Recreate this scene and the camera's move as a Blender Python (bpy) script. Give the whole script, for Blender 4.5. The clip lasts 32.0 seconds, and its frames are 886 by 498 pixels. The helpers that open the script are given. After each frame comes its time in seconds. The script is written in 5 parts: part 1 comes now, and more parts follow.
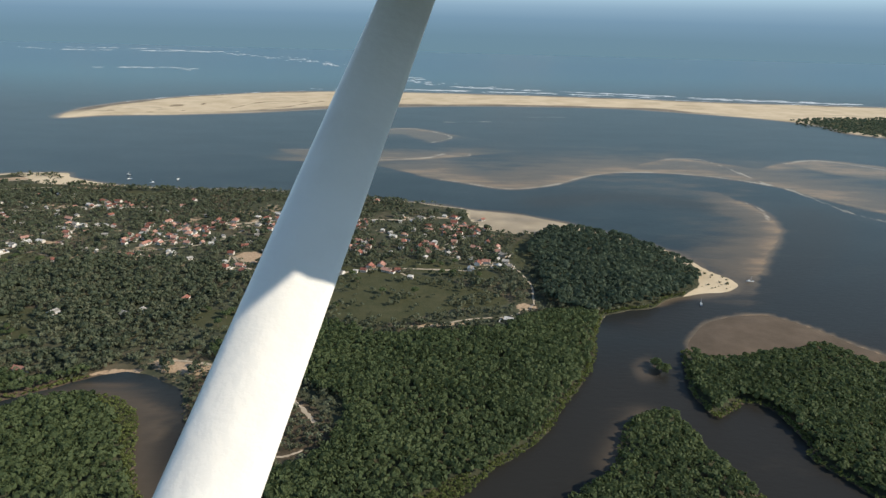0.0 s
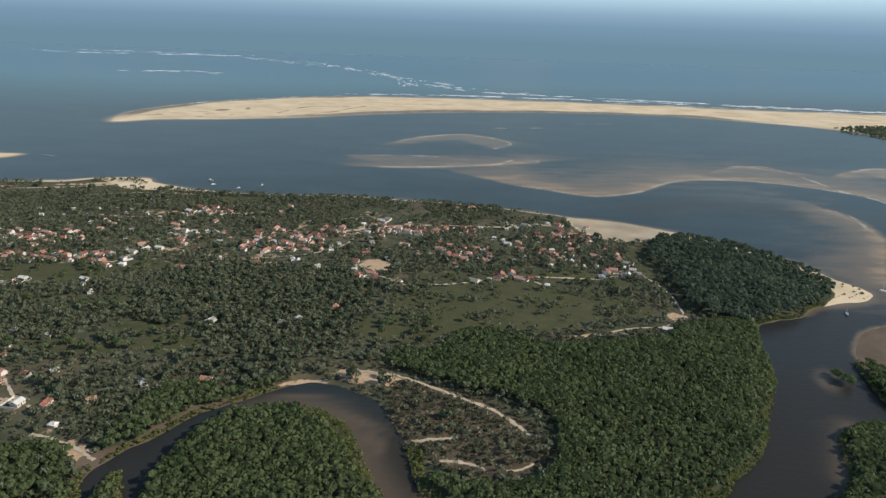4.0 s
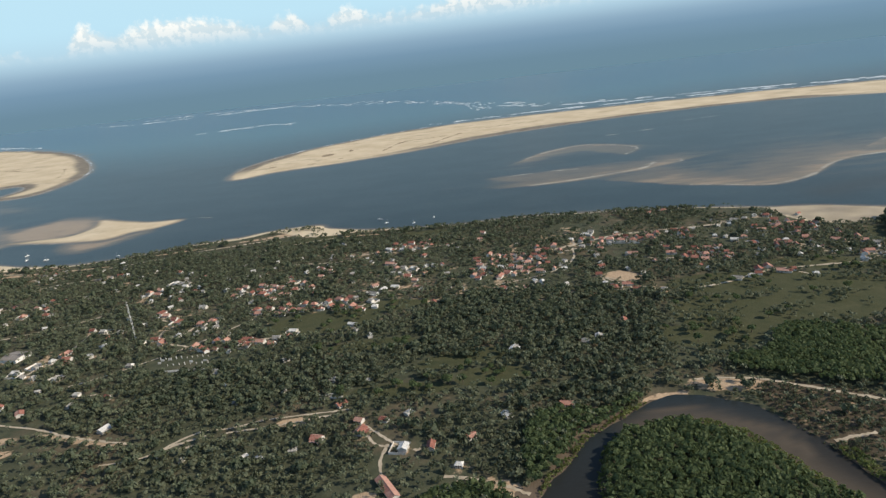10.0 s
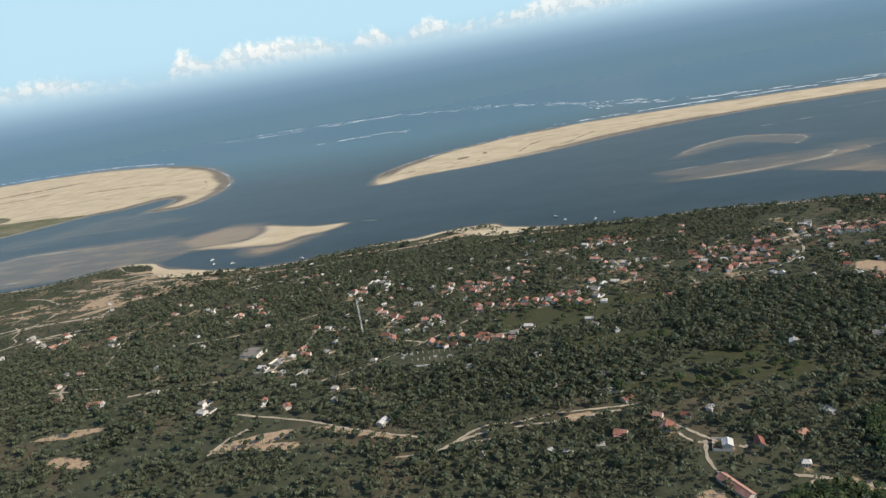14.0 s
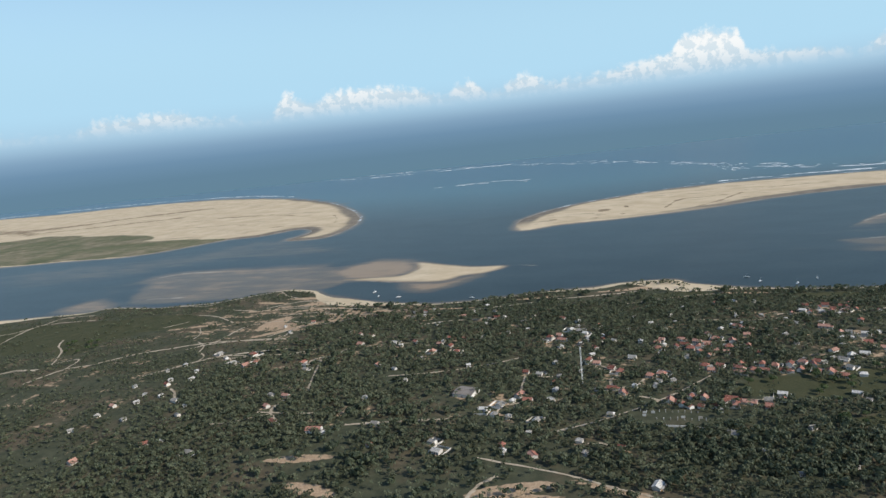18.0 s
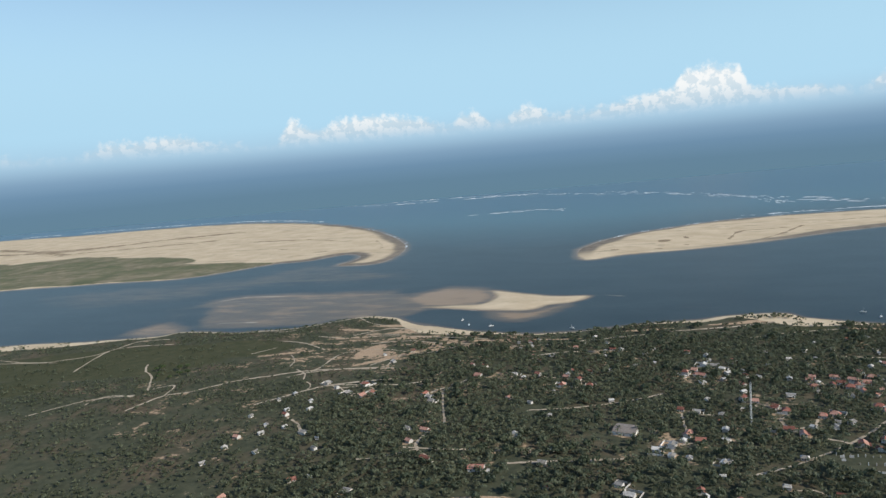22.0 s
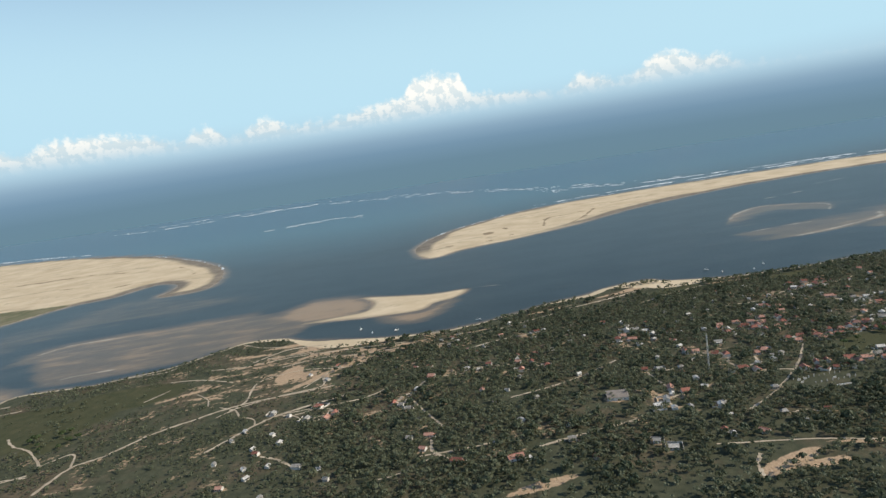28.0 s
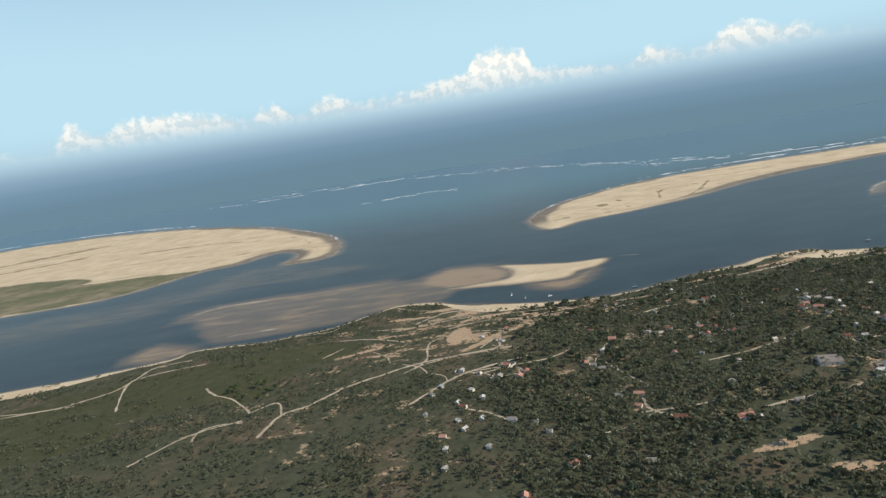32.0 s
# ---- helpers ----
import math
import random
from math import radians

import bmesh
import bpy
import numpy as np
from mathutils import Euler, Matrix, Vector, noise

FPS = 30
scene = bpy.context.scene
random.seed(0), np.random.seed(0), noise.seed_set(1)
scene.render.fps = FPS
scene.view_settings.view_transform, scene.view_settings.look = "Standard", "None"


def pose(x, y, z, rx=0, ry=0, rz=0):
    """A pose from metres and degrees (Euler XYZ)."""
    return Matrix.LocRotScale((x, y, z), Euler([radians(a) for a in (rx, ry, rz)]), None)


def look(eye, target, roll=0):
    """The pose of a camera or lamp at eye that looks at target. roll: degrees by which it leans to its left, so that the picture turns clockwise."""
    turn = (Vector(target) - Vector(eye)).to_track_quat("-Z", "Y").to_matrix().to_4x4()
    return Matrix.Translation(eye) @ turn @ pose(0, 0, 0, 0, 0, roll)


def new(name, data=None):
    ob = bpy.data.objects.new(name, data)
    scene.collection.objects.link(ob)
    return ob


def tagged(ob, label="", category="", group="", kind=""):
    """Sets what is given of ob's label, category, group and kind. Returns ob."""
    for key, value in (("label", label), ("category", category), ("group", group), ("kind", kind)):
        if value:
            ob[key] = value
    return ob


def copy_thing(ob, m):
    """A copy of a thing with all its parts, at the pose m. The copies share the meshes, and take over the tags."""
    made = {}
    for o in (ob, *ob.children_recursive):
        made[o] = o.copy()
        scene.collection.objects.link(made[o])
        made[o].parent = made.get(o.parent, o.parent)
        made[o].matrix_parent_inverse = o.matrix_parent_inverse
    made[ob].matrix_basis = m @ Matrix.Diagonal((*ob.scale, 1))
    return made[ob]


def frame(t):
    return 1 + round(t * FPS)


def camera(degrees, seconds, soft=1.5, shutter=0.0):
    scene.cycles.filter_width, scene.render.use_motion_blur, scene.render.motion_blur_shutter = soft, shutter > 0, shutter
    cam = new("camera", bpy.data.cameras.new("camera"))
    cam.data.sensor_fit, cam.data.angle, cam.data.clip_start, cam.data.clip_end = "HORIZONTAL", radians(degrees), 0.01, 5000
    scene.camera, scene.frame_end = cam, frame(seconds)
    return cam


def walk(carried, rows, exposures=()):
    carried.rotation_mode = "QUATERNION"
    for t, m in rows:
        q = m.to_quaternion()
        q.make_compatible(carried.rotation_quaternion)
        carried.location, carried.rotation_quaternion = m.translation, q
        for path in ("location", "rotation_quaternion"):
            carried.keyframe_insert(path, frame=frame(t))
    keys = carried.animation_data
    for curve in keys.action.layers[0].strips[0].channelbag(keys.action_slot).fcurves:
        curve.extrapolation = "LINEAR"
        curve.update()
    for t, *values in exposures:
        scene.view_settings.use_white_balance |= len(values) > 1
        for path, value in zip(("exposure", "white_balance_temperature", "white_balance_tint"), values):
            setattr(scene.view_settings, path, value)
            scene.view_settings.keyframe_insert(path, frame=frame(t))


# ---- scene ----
cam = camera(66.73, 32.0, soft=1.4)
# seconds, eye (x, y, z), yaw, pitch, roll
ROWS = [
    (0, 56.4, -2.1, 265.2, 0.14, -19.19, -1.44),
    (0.5, 37.6, -1.4, 264.9, -0.33, -20.52, -1.29),
    (1, 18.8, -0.7, 264.6, -0.47, -21.41, -1.18),
    (1.5, 0.0, -0.0, 264.3, -0.00, -21.83, -1.54),
    (2, -18.8, 0.7, 264.0, 0.09, -21.74, -1.19),
    (2.5, -37.7, 1.5, 263.8, -0.41, -21.35, -1.27),
    (3, -56.5, 2.3, 263.5, -0.13, -20.29, -1.29),
    (3.5, -75.4, 3.1, 263.2, -0.19, -19.37, -1.64),
    (5.5, -150.8, 6.1, 261.9, -0.51, -18.26, -2.00),
    (6, -169.4, 6.4, 261.6, -0.25, -18.69, -2.32),
    (6.5, -188.0, 6.7, 261.4, 3.13, -21.25, -2.19),
    (7, -206.6, 6.9, 261.2, -0.43, -25.12, -1.44),
    (7.5, -225.2, 7.2, 261.0, -2.15, -26.60, 2.61),
    (8, -243.8, 7.6, 260.9, -3.80, -26.35, 4.36),
    (8.5, -262.5, 8.1, 260.8, -3.57, -26.14, 4.92),
    (9, -281.2, 8.7, 260.7, -4.21, -20.82, 4.18),
    (9.5, -299.9, 9.4, 260.7, -0.30, -17.89, 6.48),
    (10, -318.6, 10.1, 260.7, 0.62, -16.61, 6.17),
    (10.5, -337.3, 10.8, 260.7, 0.77, -16.71, 4.19),
    (11, -356.1, 11.4, 260.7, -0.22, -16.95, 2.81),
    (11.5, -375.0, 11.9, 260.6, 0.26, -17.02, 4.55),
    (12, -393.9, 12.4, 260.6, 0.47, -19.54, 3.89),
    (12.5, -413.0, 12.9, 260.6, 3.03, -23.39, 5.48),
    (13, -432.2, 13.4, 260.8, 3.44, -21.83, 7.51),
    (13.5, -451.5, 14.0, 261.0, 3.93, -19.95, 7.38),
    (14, -470.9, 14.6, 261.3, 7.30, -15.12, 9.13),
    (14.5, -490.3, 15.2, 261.7, 8.63, -11.93, 6.44),
    (15, -509.7, 15.7, 262.1, 10.61, -12.35, 6.14),
    (15.5, -529.2, 16.2, 262.4, 11.91, -11.60, 5.57),
    (17.5, -608.2, 16.8, 263.8, 14.26, -10.44, 5.16),
    (18, -627.8, 16.3, 264.4, 14.98, -9.88, 5.91),
    (18.5, -647.4, 15.6, 265.0, 14.92, -10.45, 5.90),
    (19, -667.0, 14.9, 265.7, 14.84, -10.23, 6.32),
    (19.5, -686.5, 14.1, 266.5, 14.95, -9.68, 6.41),
    (20, -706.0, 13.2, 267.3, 14.81, -9.52, 5.87),
    (20.5, -725.4, 12.2, 268.2, 16.38, -6.99, 4.22),
    (21, -744.7, 11.1, 269.1, 15.91, -7.35, 3.78),
    (21.5, -764.0, 10.0, 270.1, 14.22, -7.92, 3.97),
    (22, -783.3, 8.9, 271.2, 15.29, -7.44, 4.88),
    (22.5, -802.4, 7.7, 272.4, 14.05, -7.77, 4.41),
    (23, -821.5, 6.6, 273.6, 8.55, -7.61, 3.31),
    (23.5, -840.5, 5.4, 274.8, 3.31, -6.81, 5.79),
    (24, -859.5, 4.2, 276.1, -1.37, -7.09, 7.01),
    (24.5, -878.4, 3.0, 277.4, -3.20, -7.55, 8.36),
    (25, -897.2, 1.8, 278.8, -6.07, -7.67, 7.50),
    (25.5, -916.0, 0.7, 280.2, -6.87, -8.06, 9.03),
    (27.5, -991.3, -0.6, 283.1, -6.24, -9.74, 8.03),
    (28, -1010.1, -1.0, 283.8, -6.33, -9.00, 8.35),
    (28.5, -1029.0, -1.3, 284.5, -6.10, -9.12, 8.28),
    (29, -1047.8, -1.6, 285.3, -6.35, -9.37, 8.43),
    (29.5, -1066.6, -1.9, 286.0, -5.74, -9.22, 8.00),
    (30, -1085.4, -2.3, 286.7, -5.09, -9.80, 7.66),
    (30.5, -1104.2, -2.6, 287.4, -4.66, -9.85, 7.92),
    (31, -1123.1, -2.9, 288.2, -3.35, -9.62, 7.76),
    (31.5, -1141.9, -3.3, 288.9, -2.93, -9.76, 7.83),
    (32, -1160.7, -3.6, 289.6, -1.00, -10.14, 8.66),
]
walk(cam, [(t, pose(x, y, z, 90 + pitch, roll, yaw)) for t, x, y, z, yaw, pitch, roll in ROWS], [(0, 0.12, 7100, 10), (9, 0.09, 7100, 10), (14, 0.07, 7050, 10), (17.5, -0.06, 6600, 10), (22.5, -0.08, 6600, 10), (25, 0.0, 6900, 10), (28, 0.05, 7100, 10), (32, 0.04, 7200, 10)])

# ---- daylight ----
SUN_AZ, SUN_EL = 104.0, 33.0  # clockwise from +y, above the horizon


def nodes_of(tree):
    n, l = tree.nodes, tree.links

    def add(kind, **values):
        node = n.new(kind)
        for key, value in values.items():
            if key in node.inputs:
                node.inputs[key].default_value = value
            else:
                setattr(node, key, value)
        return node

    return n, l, add


def make_world():
    world = bpy.data.worlds.new("sky")
    scene.world = world
    world.use_nodes = True
    n, l, add = nodes_of(world.node_tree)
    n.clear()
    out = add("ShaderNodeOutputWorld")
    back = add("ShaderNodeBackground", Strength=0.14)
    sky = add("ShaderNodeTexSky")
    sky.sky_type = "NISHITA"
    sky.sun_disc = False
    sky.sun_elevation, sky.sun_rotation = radians(SUN_EL), radians(SUN_AZ)
    sky.altitude, sky.air_density, sky.dust_density, sky.ozone_density = 250, 1.0, 0.2, 1.2
    co = add("ShaderNodeTexCoord")
    sep = add("ShaderNodeSeparateXYZ")
    l.new(co.outputs["Generated"], sep.inputs[0])
    # azimuth and height above the horizon, for the bank of cloud over the sea
    az = add("ShaderNodeMath", operation="ARCTAN2")
    l.new(sep.outputs["X"], az.inputs[0]), l.new(sep.outputs["Y"], az.inputs[1])
    comb = add("ShaderNodeCombineXYZ")
    l.new(az.outputs[0], comb.inputs["X"]), l.new(sep.outputs["Z"], comb.inputs["Y"])
    def noise_at(scale, detail, shift):
        mp = add("ShaderNodeMapping")
        mp.inputs["Location"].default_value = shift
        l.new(comb.outputs[0], mp.inputs[0])
        t = add("ShaderNodeTexNoise", Scale=scale, Detail=detail, Roughness=0.58)
        l.new(mp.outputs[0], t.inputs["Vector"])
        return t.outputs["Fac"]

    def calc(kind, p, q):
        m = add("ShaderNodeMath", operation=kind)
        for k, v in enumerate((p, q)):
            if isinstance(v, (int, float)):
                m.inputs[k].default_value = v
            else:
                l.new(v, m.inputs[k])
        return m.outputs[0]

    def ranged(value, lo, hi, to_lo=0.0, to_hi=1.0):
        r = add("ShaderNodeMapRange", interpolation_type="SMOOTHSTEP")
        for key, v in (("From Min", lo), ("From Max", hi), ("To Min", to_lo), ("To Max", to_hi)):
            r.inputs[key].default_value = v
        l.new(value, r.inputs["Value"])
        return r.outputs[0]

    height = sep.outputs["Z"]
    # each heap of cloud rises from the haze to its own top: bearing and height in degrees
    heaps = ((-60, 2.8), (-48, 3.0), (-44, 2.6), (-41.5, 3.6), (-36.5, 3.9), (-33.5, 3.1), (-29.3, 2.5), (-27.4, 4.6), (-25.5, 3.6), (-23, 4.5), (-18.9, 4.4), (-16.5, 3.8), (-14.9, 3.2), (-12.4, 4.2),
             (-10.5, 2.9), (-8, 4.3), (-5.5, 3.3), (-2.6, 3.4), (0.2, 3.9), (3.4, 4.4), (4.6, 5.7), (6.4, 5.9), (8.3, 5.5), (9.2, 3.8), (13.7, 3.4), (16.4, 2.7), (18, 4.1), (21.6, 3.2),
             (24.6, 4.7), (28.5, 3.8), (31, 2.6), (37, 2.4))
    bearing = add("ShaderNodeMapRange")
    for key, v in (("From Min", radians(-60)), ("From Max", radians(60))):
        bearing.inputs[key].default_value = v
    l.new(az.outputs[0], bearing.inputs["Value"])
    profile = add("ShaderNodeValToRGB")
    profile.color_ramp.interpolation = "EASE"
    pe = profile.color_ramp.elements
    for k, (deg, high) in enumerate(heaps):
        where, tone = (deg + 60) / 120, high / 8
        stop = pe[0] if k == 0 else pe[-1] if k == len(heaps) - 1 else pe.new(where)
        stop.position, stop.color = where, (tone, tone, tone, 1)
    l.new(bearing.outputs[0], profile.inputs[0])
    top = calc("SUBTRACT", calc("MULTIPLY", profile.outputs[0], math.sin(radians(8))), 0.002)
    curl = calc("MULTIPLY", calc("SUBTRACT", noise_at(70.0, 5.0, (2.1, 0.4, 0)), 0.5), 0.030)
    mask = calc("MULTIPLY", ranged(calc("ADD", calc("SUBTRACT", top, height), curl), -0.003, 0.011), ranged(height, 0.030, 0.056, 0.0, 0.92))
    # the clouds' lit tops and greyer undersides are painted, by offset noise and height
    lit = calc("SUBTRACT", noise_at(70.0, 5.0, (2.1, 0.4, 0)), noise_at(70.0, 4.0, (2.094, 0.394, 0)))
    white = add("ShaderNodeMix", data_type="RGBA")
    l.new(calc("ADD", ranged(lit, -0.07, 0.07, 0.0, 0.65), ranged(height, 0.045, 0.09, 0.0, 0.4)), white.inputs["Factor"])
    white.inputs[6].default_value, white.inputs[7].default_value = (4.4, 5.4, 6.1, 1), (7.2, 7.3, 7.3, 1)
    cloud = add("ShaderNodeMix", data_type="RGBA")
    l.new(mask, cloud.inputs["Factor"])
    tint = add("ShaderNodeMix", data_type="RGBA", blend_type="MULTIPLY")
    tint.inputs["Factor"].default_value = 1.0
    l.new(sky.outputs[0], tint.inputs[6])
    tint.inputs[7].default_value = (0.94, 1.0, 1.04, 1)
    pale = add("ShaderNodeMix", data_type="RGBA")
    l.new(ranged(height, 0.08, 0.42, 1.0, 0.0), pale.inputs["Factor"])
    l.new(tint.outputs[2], pale.inputs[6])
    pale.inputs[7].default_value = (3.3, 5.3, 6.75, 1)
    l.new(pale.outputs[2], cloud.inputs[6]), l.new(white.outputs[2], cloud.inputs[7])
    # below the horizon and just above: far sea and haze, painted as a colour ramp
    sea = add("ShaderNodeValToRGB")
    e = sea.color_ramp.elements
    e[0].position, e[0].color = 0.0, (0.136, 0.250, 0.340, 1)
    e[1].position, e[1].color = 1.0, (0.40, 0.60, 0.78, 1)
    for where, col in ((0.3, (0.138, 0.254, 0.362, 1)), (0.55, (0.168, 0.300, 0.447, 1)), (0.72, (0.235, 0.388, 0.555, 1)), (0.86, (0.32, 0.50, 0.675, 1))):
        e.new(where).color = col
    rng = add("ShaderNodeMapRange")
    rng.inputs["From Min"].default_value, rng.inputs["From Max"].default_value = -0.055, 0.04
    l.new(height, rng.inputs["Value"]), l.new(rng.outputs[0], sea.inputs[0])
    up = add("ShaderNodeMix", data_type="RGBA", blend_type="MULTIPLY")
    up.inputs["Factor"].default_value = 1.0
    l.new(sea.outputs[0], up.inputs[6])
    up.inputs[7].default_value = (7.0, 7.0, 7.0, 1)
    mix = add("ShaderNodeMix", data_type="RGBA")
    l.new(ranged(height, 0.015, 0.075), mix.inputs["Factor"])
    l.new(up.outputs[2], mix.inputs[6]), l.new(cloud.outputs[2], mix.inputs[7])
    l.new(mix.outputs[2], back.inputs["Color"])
    l.new(back.outputs[0], out.inputs[0])


make_world()
sun = new("sun", bpy.data.lights.new("sun", "SUN"))
sun.data.energy, sun.data.angle, sun.data.color = 4.3, radians(0.5), (1.0, 0.93, 0.82)
_az, _el = radians(SUN_AZ), radians(SUN_EL)
sun.matrix_world = look((0, 0, 900), (-math.sin(_az) * math.cos(_el) * 100, -math.cos(_az) * math.cos(_el) * 100, 900 - math.sin(_el) * 100))

# ---- materials ----


def material(name, colors, scale=1.0, rough=0.8, bump=0.0, bump_scale=None, island=0.0, random_object=0.0, metal=0.0, detail=5.0, spec=0.5, leaf=0.0):
    """A surface of two or three colours mixed by noise at two sizes, with fine relief."""
    m = bpy.data.materials.new(name)
    m.use_nodes = True
    n, l, add = nodes_of(m.node_tree)
    bsdf = n["Principled BSDF"]
    bsdf.inputs["Roughness"].default_value, bsdf.inputs["Metallic"].default_value = rough, metal
    bsdf.inputs["Specular IOR Level"].default_value = spec
    geo = add("ShaderNodeNewGeometry")
    noise_a = add("ShaderNodeTexNoise", Scale=scale, Detail=detail, Roughness=0.6)
    noise_b = add("ShaderNodeTexNoise", Scale=scale * 0.13, Detail=3.0)
    l.new(geo.outputs["Position"], noise_a.inputs["Vector"]), l.new(geo.outputs["Position"], noise_b.inputs["Vector"])
    mean = add("ShaderNodeMath", operation="MULTIPLY_ADD")
    l.new(noise_a.outputs["Fac"], mean.inputs[0])
    mean.inputs[1].default_value = 0.6
    half = add("ShaderNodeMath", operation="MULTIPLY")
    l.new(noise_b.outputs["Fac"], half.inputs[0])
    half.inputs[1].default_value = 0.4
    l.new(half.outputs[0], mean.inputs[2])
    value = mean.outputs[0]
    for amount, source in ((island, geo.outputs["Random Per Island"]), (random_object, None)):
        if amount:
            if source is None:
                source = add("ShaderNodeObjectInfo").outputs["Random"]
            spread = add("ShaderNodeMath", operation="MULTIPLY_ADD")
            l.new(source, spread.inputs[0])
            spread.inputs[1].default_value = amount
            shift = add("ShaderNodeMath", operation="SUBTRACT")
            l.new(value, spread.inputs[2]), l.new(spread.outputs[0], shift.inputs[0])
            shift.inputs[1].default_value = amount / 2
            value = shift.outputs[0]
    ramp = add("ShaderNodeValToRGB")
    e = ramp.color_ramp.elements
    e[0].position, e[0].color = 0.3, (*colors[0], 1)
    e[1].position, e[1].color = 0.7, (*colors[-1], 1)
    for k, c in enumerate(colors[1:-1]):
        x = e.new(0.3 + 0.4 * (k + 1) / (len(colors) - 1))
        x.color = (*c, 1)
    l.new(value, ramp.inputs[0]), l.new(ramp.outputs[0], bsdf.inputs["Base Color"])
    if bump:
        fine = add("ShaderNodeTexNoise", Scale=bump_scale or scale * 4, Detail=4.0)
        l.new(geo.outputs["Position"], fine.inputs["Vector"])
        b = add("ShaderNodeBump", Strength=bump, Distance=0.3)
        l.new(fine.outputs["Fac"], b.inputs["Height"]), l.new(b.outputs[0], bsdf.inputs["Normal"])
    if leaf:
        # light passes through leaves
        pass_on = add("ShaderNodeBsdfTranslucent")
        l.new(ramp.outputs[0], pass_on.inputs["Color"])
        mixed = add("ShaderNodeMixShader")
        mixed.inputs[0].default_value = leaf
        l.new(bsdf.outputs[0], mixed.inputs[1]), l.new(pass_on.outputs[0], mixed.inputs[2])
        l.new(mixed.outputs[0], n["Material Output"].inputs["Surface"])
    return m


def ground_material():
    """Scrub soil, meadow, sand and mud, laid out by the ground's own masks."""
    m = bpy.data.materials.new("ground")
    m.use_nodes = True
    n, l, add = nodes_of(m.node_tree)
    bsdf = n["Principled BSDF"]
    bsdf.inputs["Roughness"].default_value = 0.95
    bsdf.inputs["Specular IOR Level"].default_value = 0.15
    geo = add("ShaderNodeNewGeometry")

    def tone(a, b, scale, lo=0.35, hi=0.65):
        t = add("ShaderNodeTexNoise", Scale=scale, Detail=6.0, Roughness=0.65)
        l.new(geo.outputs["Position"], t.inputs["Vector"])
        r = add("ShaderNodeValToRGB")
        e = r.color_ramp.elements
        e[0].position, e[0].color, e[1].position, e[1].color = lo, (*a, 1), hi, (*b, 1)
        l.new(t.outputs["Fac"], r.inputs[0])
        return r.outputs[0]

    def blend(low, high, factor):
        x = add("ShaderNodeMix", data_type="RGBA")
        l.new(factor, x.inputs["Factor"]), l.new(low, x.inputs[6]), l.new(high, x.inputs[7])
        return x.outputs[2]

    def mask(name, scale, spread):
        at = add("ShaderNodeAttribute", attribute_name=name)
        t = add("ShaderNodeTexNoise", Scale=scale, Detail=5.0, Roughness=0.6)
        l.new(geo.outputs["Position"], t.inputs["Vector"])
        s = add("ShaderNodeMath", operation="MULTIPLY_ADD")
        l.new(t.outputs["Fac"], s.inputs[0])
        s.inputs[1].default_value = spread
        l.new(at.outputs["Fac"], s.inputs[2])
        r = add("ShaderNodeMapRange", interpolation_type="SMOOTHSTEP")
        r.inputs["From Min"].default_value, r.inputs["From Max"].default_value = 0.4 + spread / 2, 0.62 + spread / 2
        l.new(s.outputs[0], r.inputs["Value"])
        return r.outputs[0]

    soil = tone((0.050, 0.057, 0.036), (0.086, 0.090, 0.055), 0.09)
    soil = blend(soil, tone((0.082, 0.070, 0.046), (0.150, 0.120, 0.080), 0.12), tone((0, 0, 0), (1, 1, 1), 0.014, 0.5, 0.64))
    soil = blend(soil, tone((0.060, 0.050, 0.034), (0.110, 0.086, 0.058), 0.25), mask("heath", 0.08, 0.6))
    soil = blend(soil, tone((0.34, 0.235, 0.15), (0.52, 0.385, 0.26), 0.5), mask("dirt", 0.16, 1.15))
    meadow = blend(tone((0.046, 0.054, 0.026), (0.092, 0.088, 0.046), 0.06), tone((0.042, 0.050, 0.025), (0.082, 0.083, 0.041), 0.6), tone((0, 0, 0), (1, 1, 1), 0.02))
    base = blend(soil, meadow, mask("grass", 0.05, 0.4))
    marsh = blend(tone((0.104, 0.118, 0.062), (0.172, 0.172, 0.100), 0.012), tone((0.20, 0.175, 0.115), (0.30, 0.255, 0.17), 0.03), tone((0, 0, 0), (1, 1, 1), 0.009, 0.44, 0.62))
    base = blend(base, tone((0.102, 0.079, 0.057), (0.146, 0.111, 0.082), 0.03), mask("mud", 0.05, 0.3))
    base = blend(base, tone((0.50, 0.40, 0.265), (0.68, 0.565, 0.40), 0.012, 0.3, 0.7), mask("sand", 0.03, 0.25))
    base = blend(base, tone((0.20, 0.15, 0.095), (0.34, 0.265, 0.175), 0.06), mask("strand", 0.03, 0.9))
    base = blend(base, marsh, mask("marsh", 0.008, 0.9))
    wet = add("ShaderNodeAttribute", attribute_name="wet").outputs["Fac"]
    base = blend(base, tone((0.17, 0.15, 0.12), (0.26, 0.225, 0.18), 0.03), wet)
    streak = add("ShaderNodeMapping")
    streak.inputs["Scale"].default_value = (0.004, 0.03, 1.0)
    streak.inputs["Rotation"].default_value = (0, 0, radians(-22))
    l.new(geo.outputs["Position"], streak.inputs[0])
    lines = add("ShaderNodeTexNoise", Scale=1.0, Detail=5.0, Roughness=0.6)
    l.new(streak.outputs[0], lines.inputs["Vector"])
    dune = add("ShaderNodeMapRange", interpolation_type="SMOOTHSTEP")
    dune.inputs["From Min"].default_value, dune.inputs["From Max"].default_value, dune.inputs["To Max"].default_value = 0.57, 0.68, 0.5
    l.new(lines.outputs["Fac"], dune.inputs["Value"])
    both = add("ShaderNodeMath", operation="MULTIPLY")
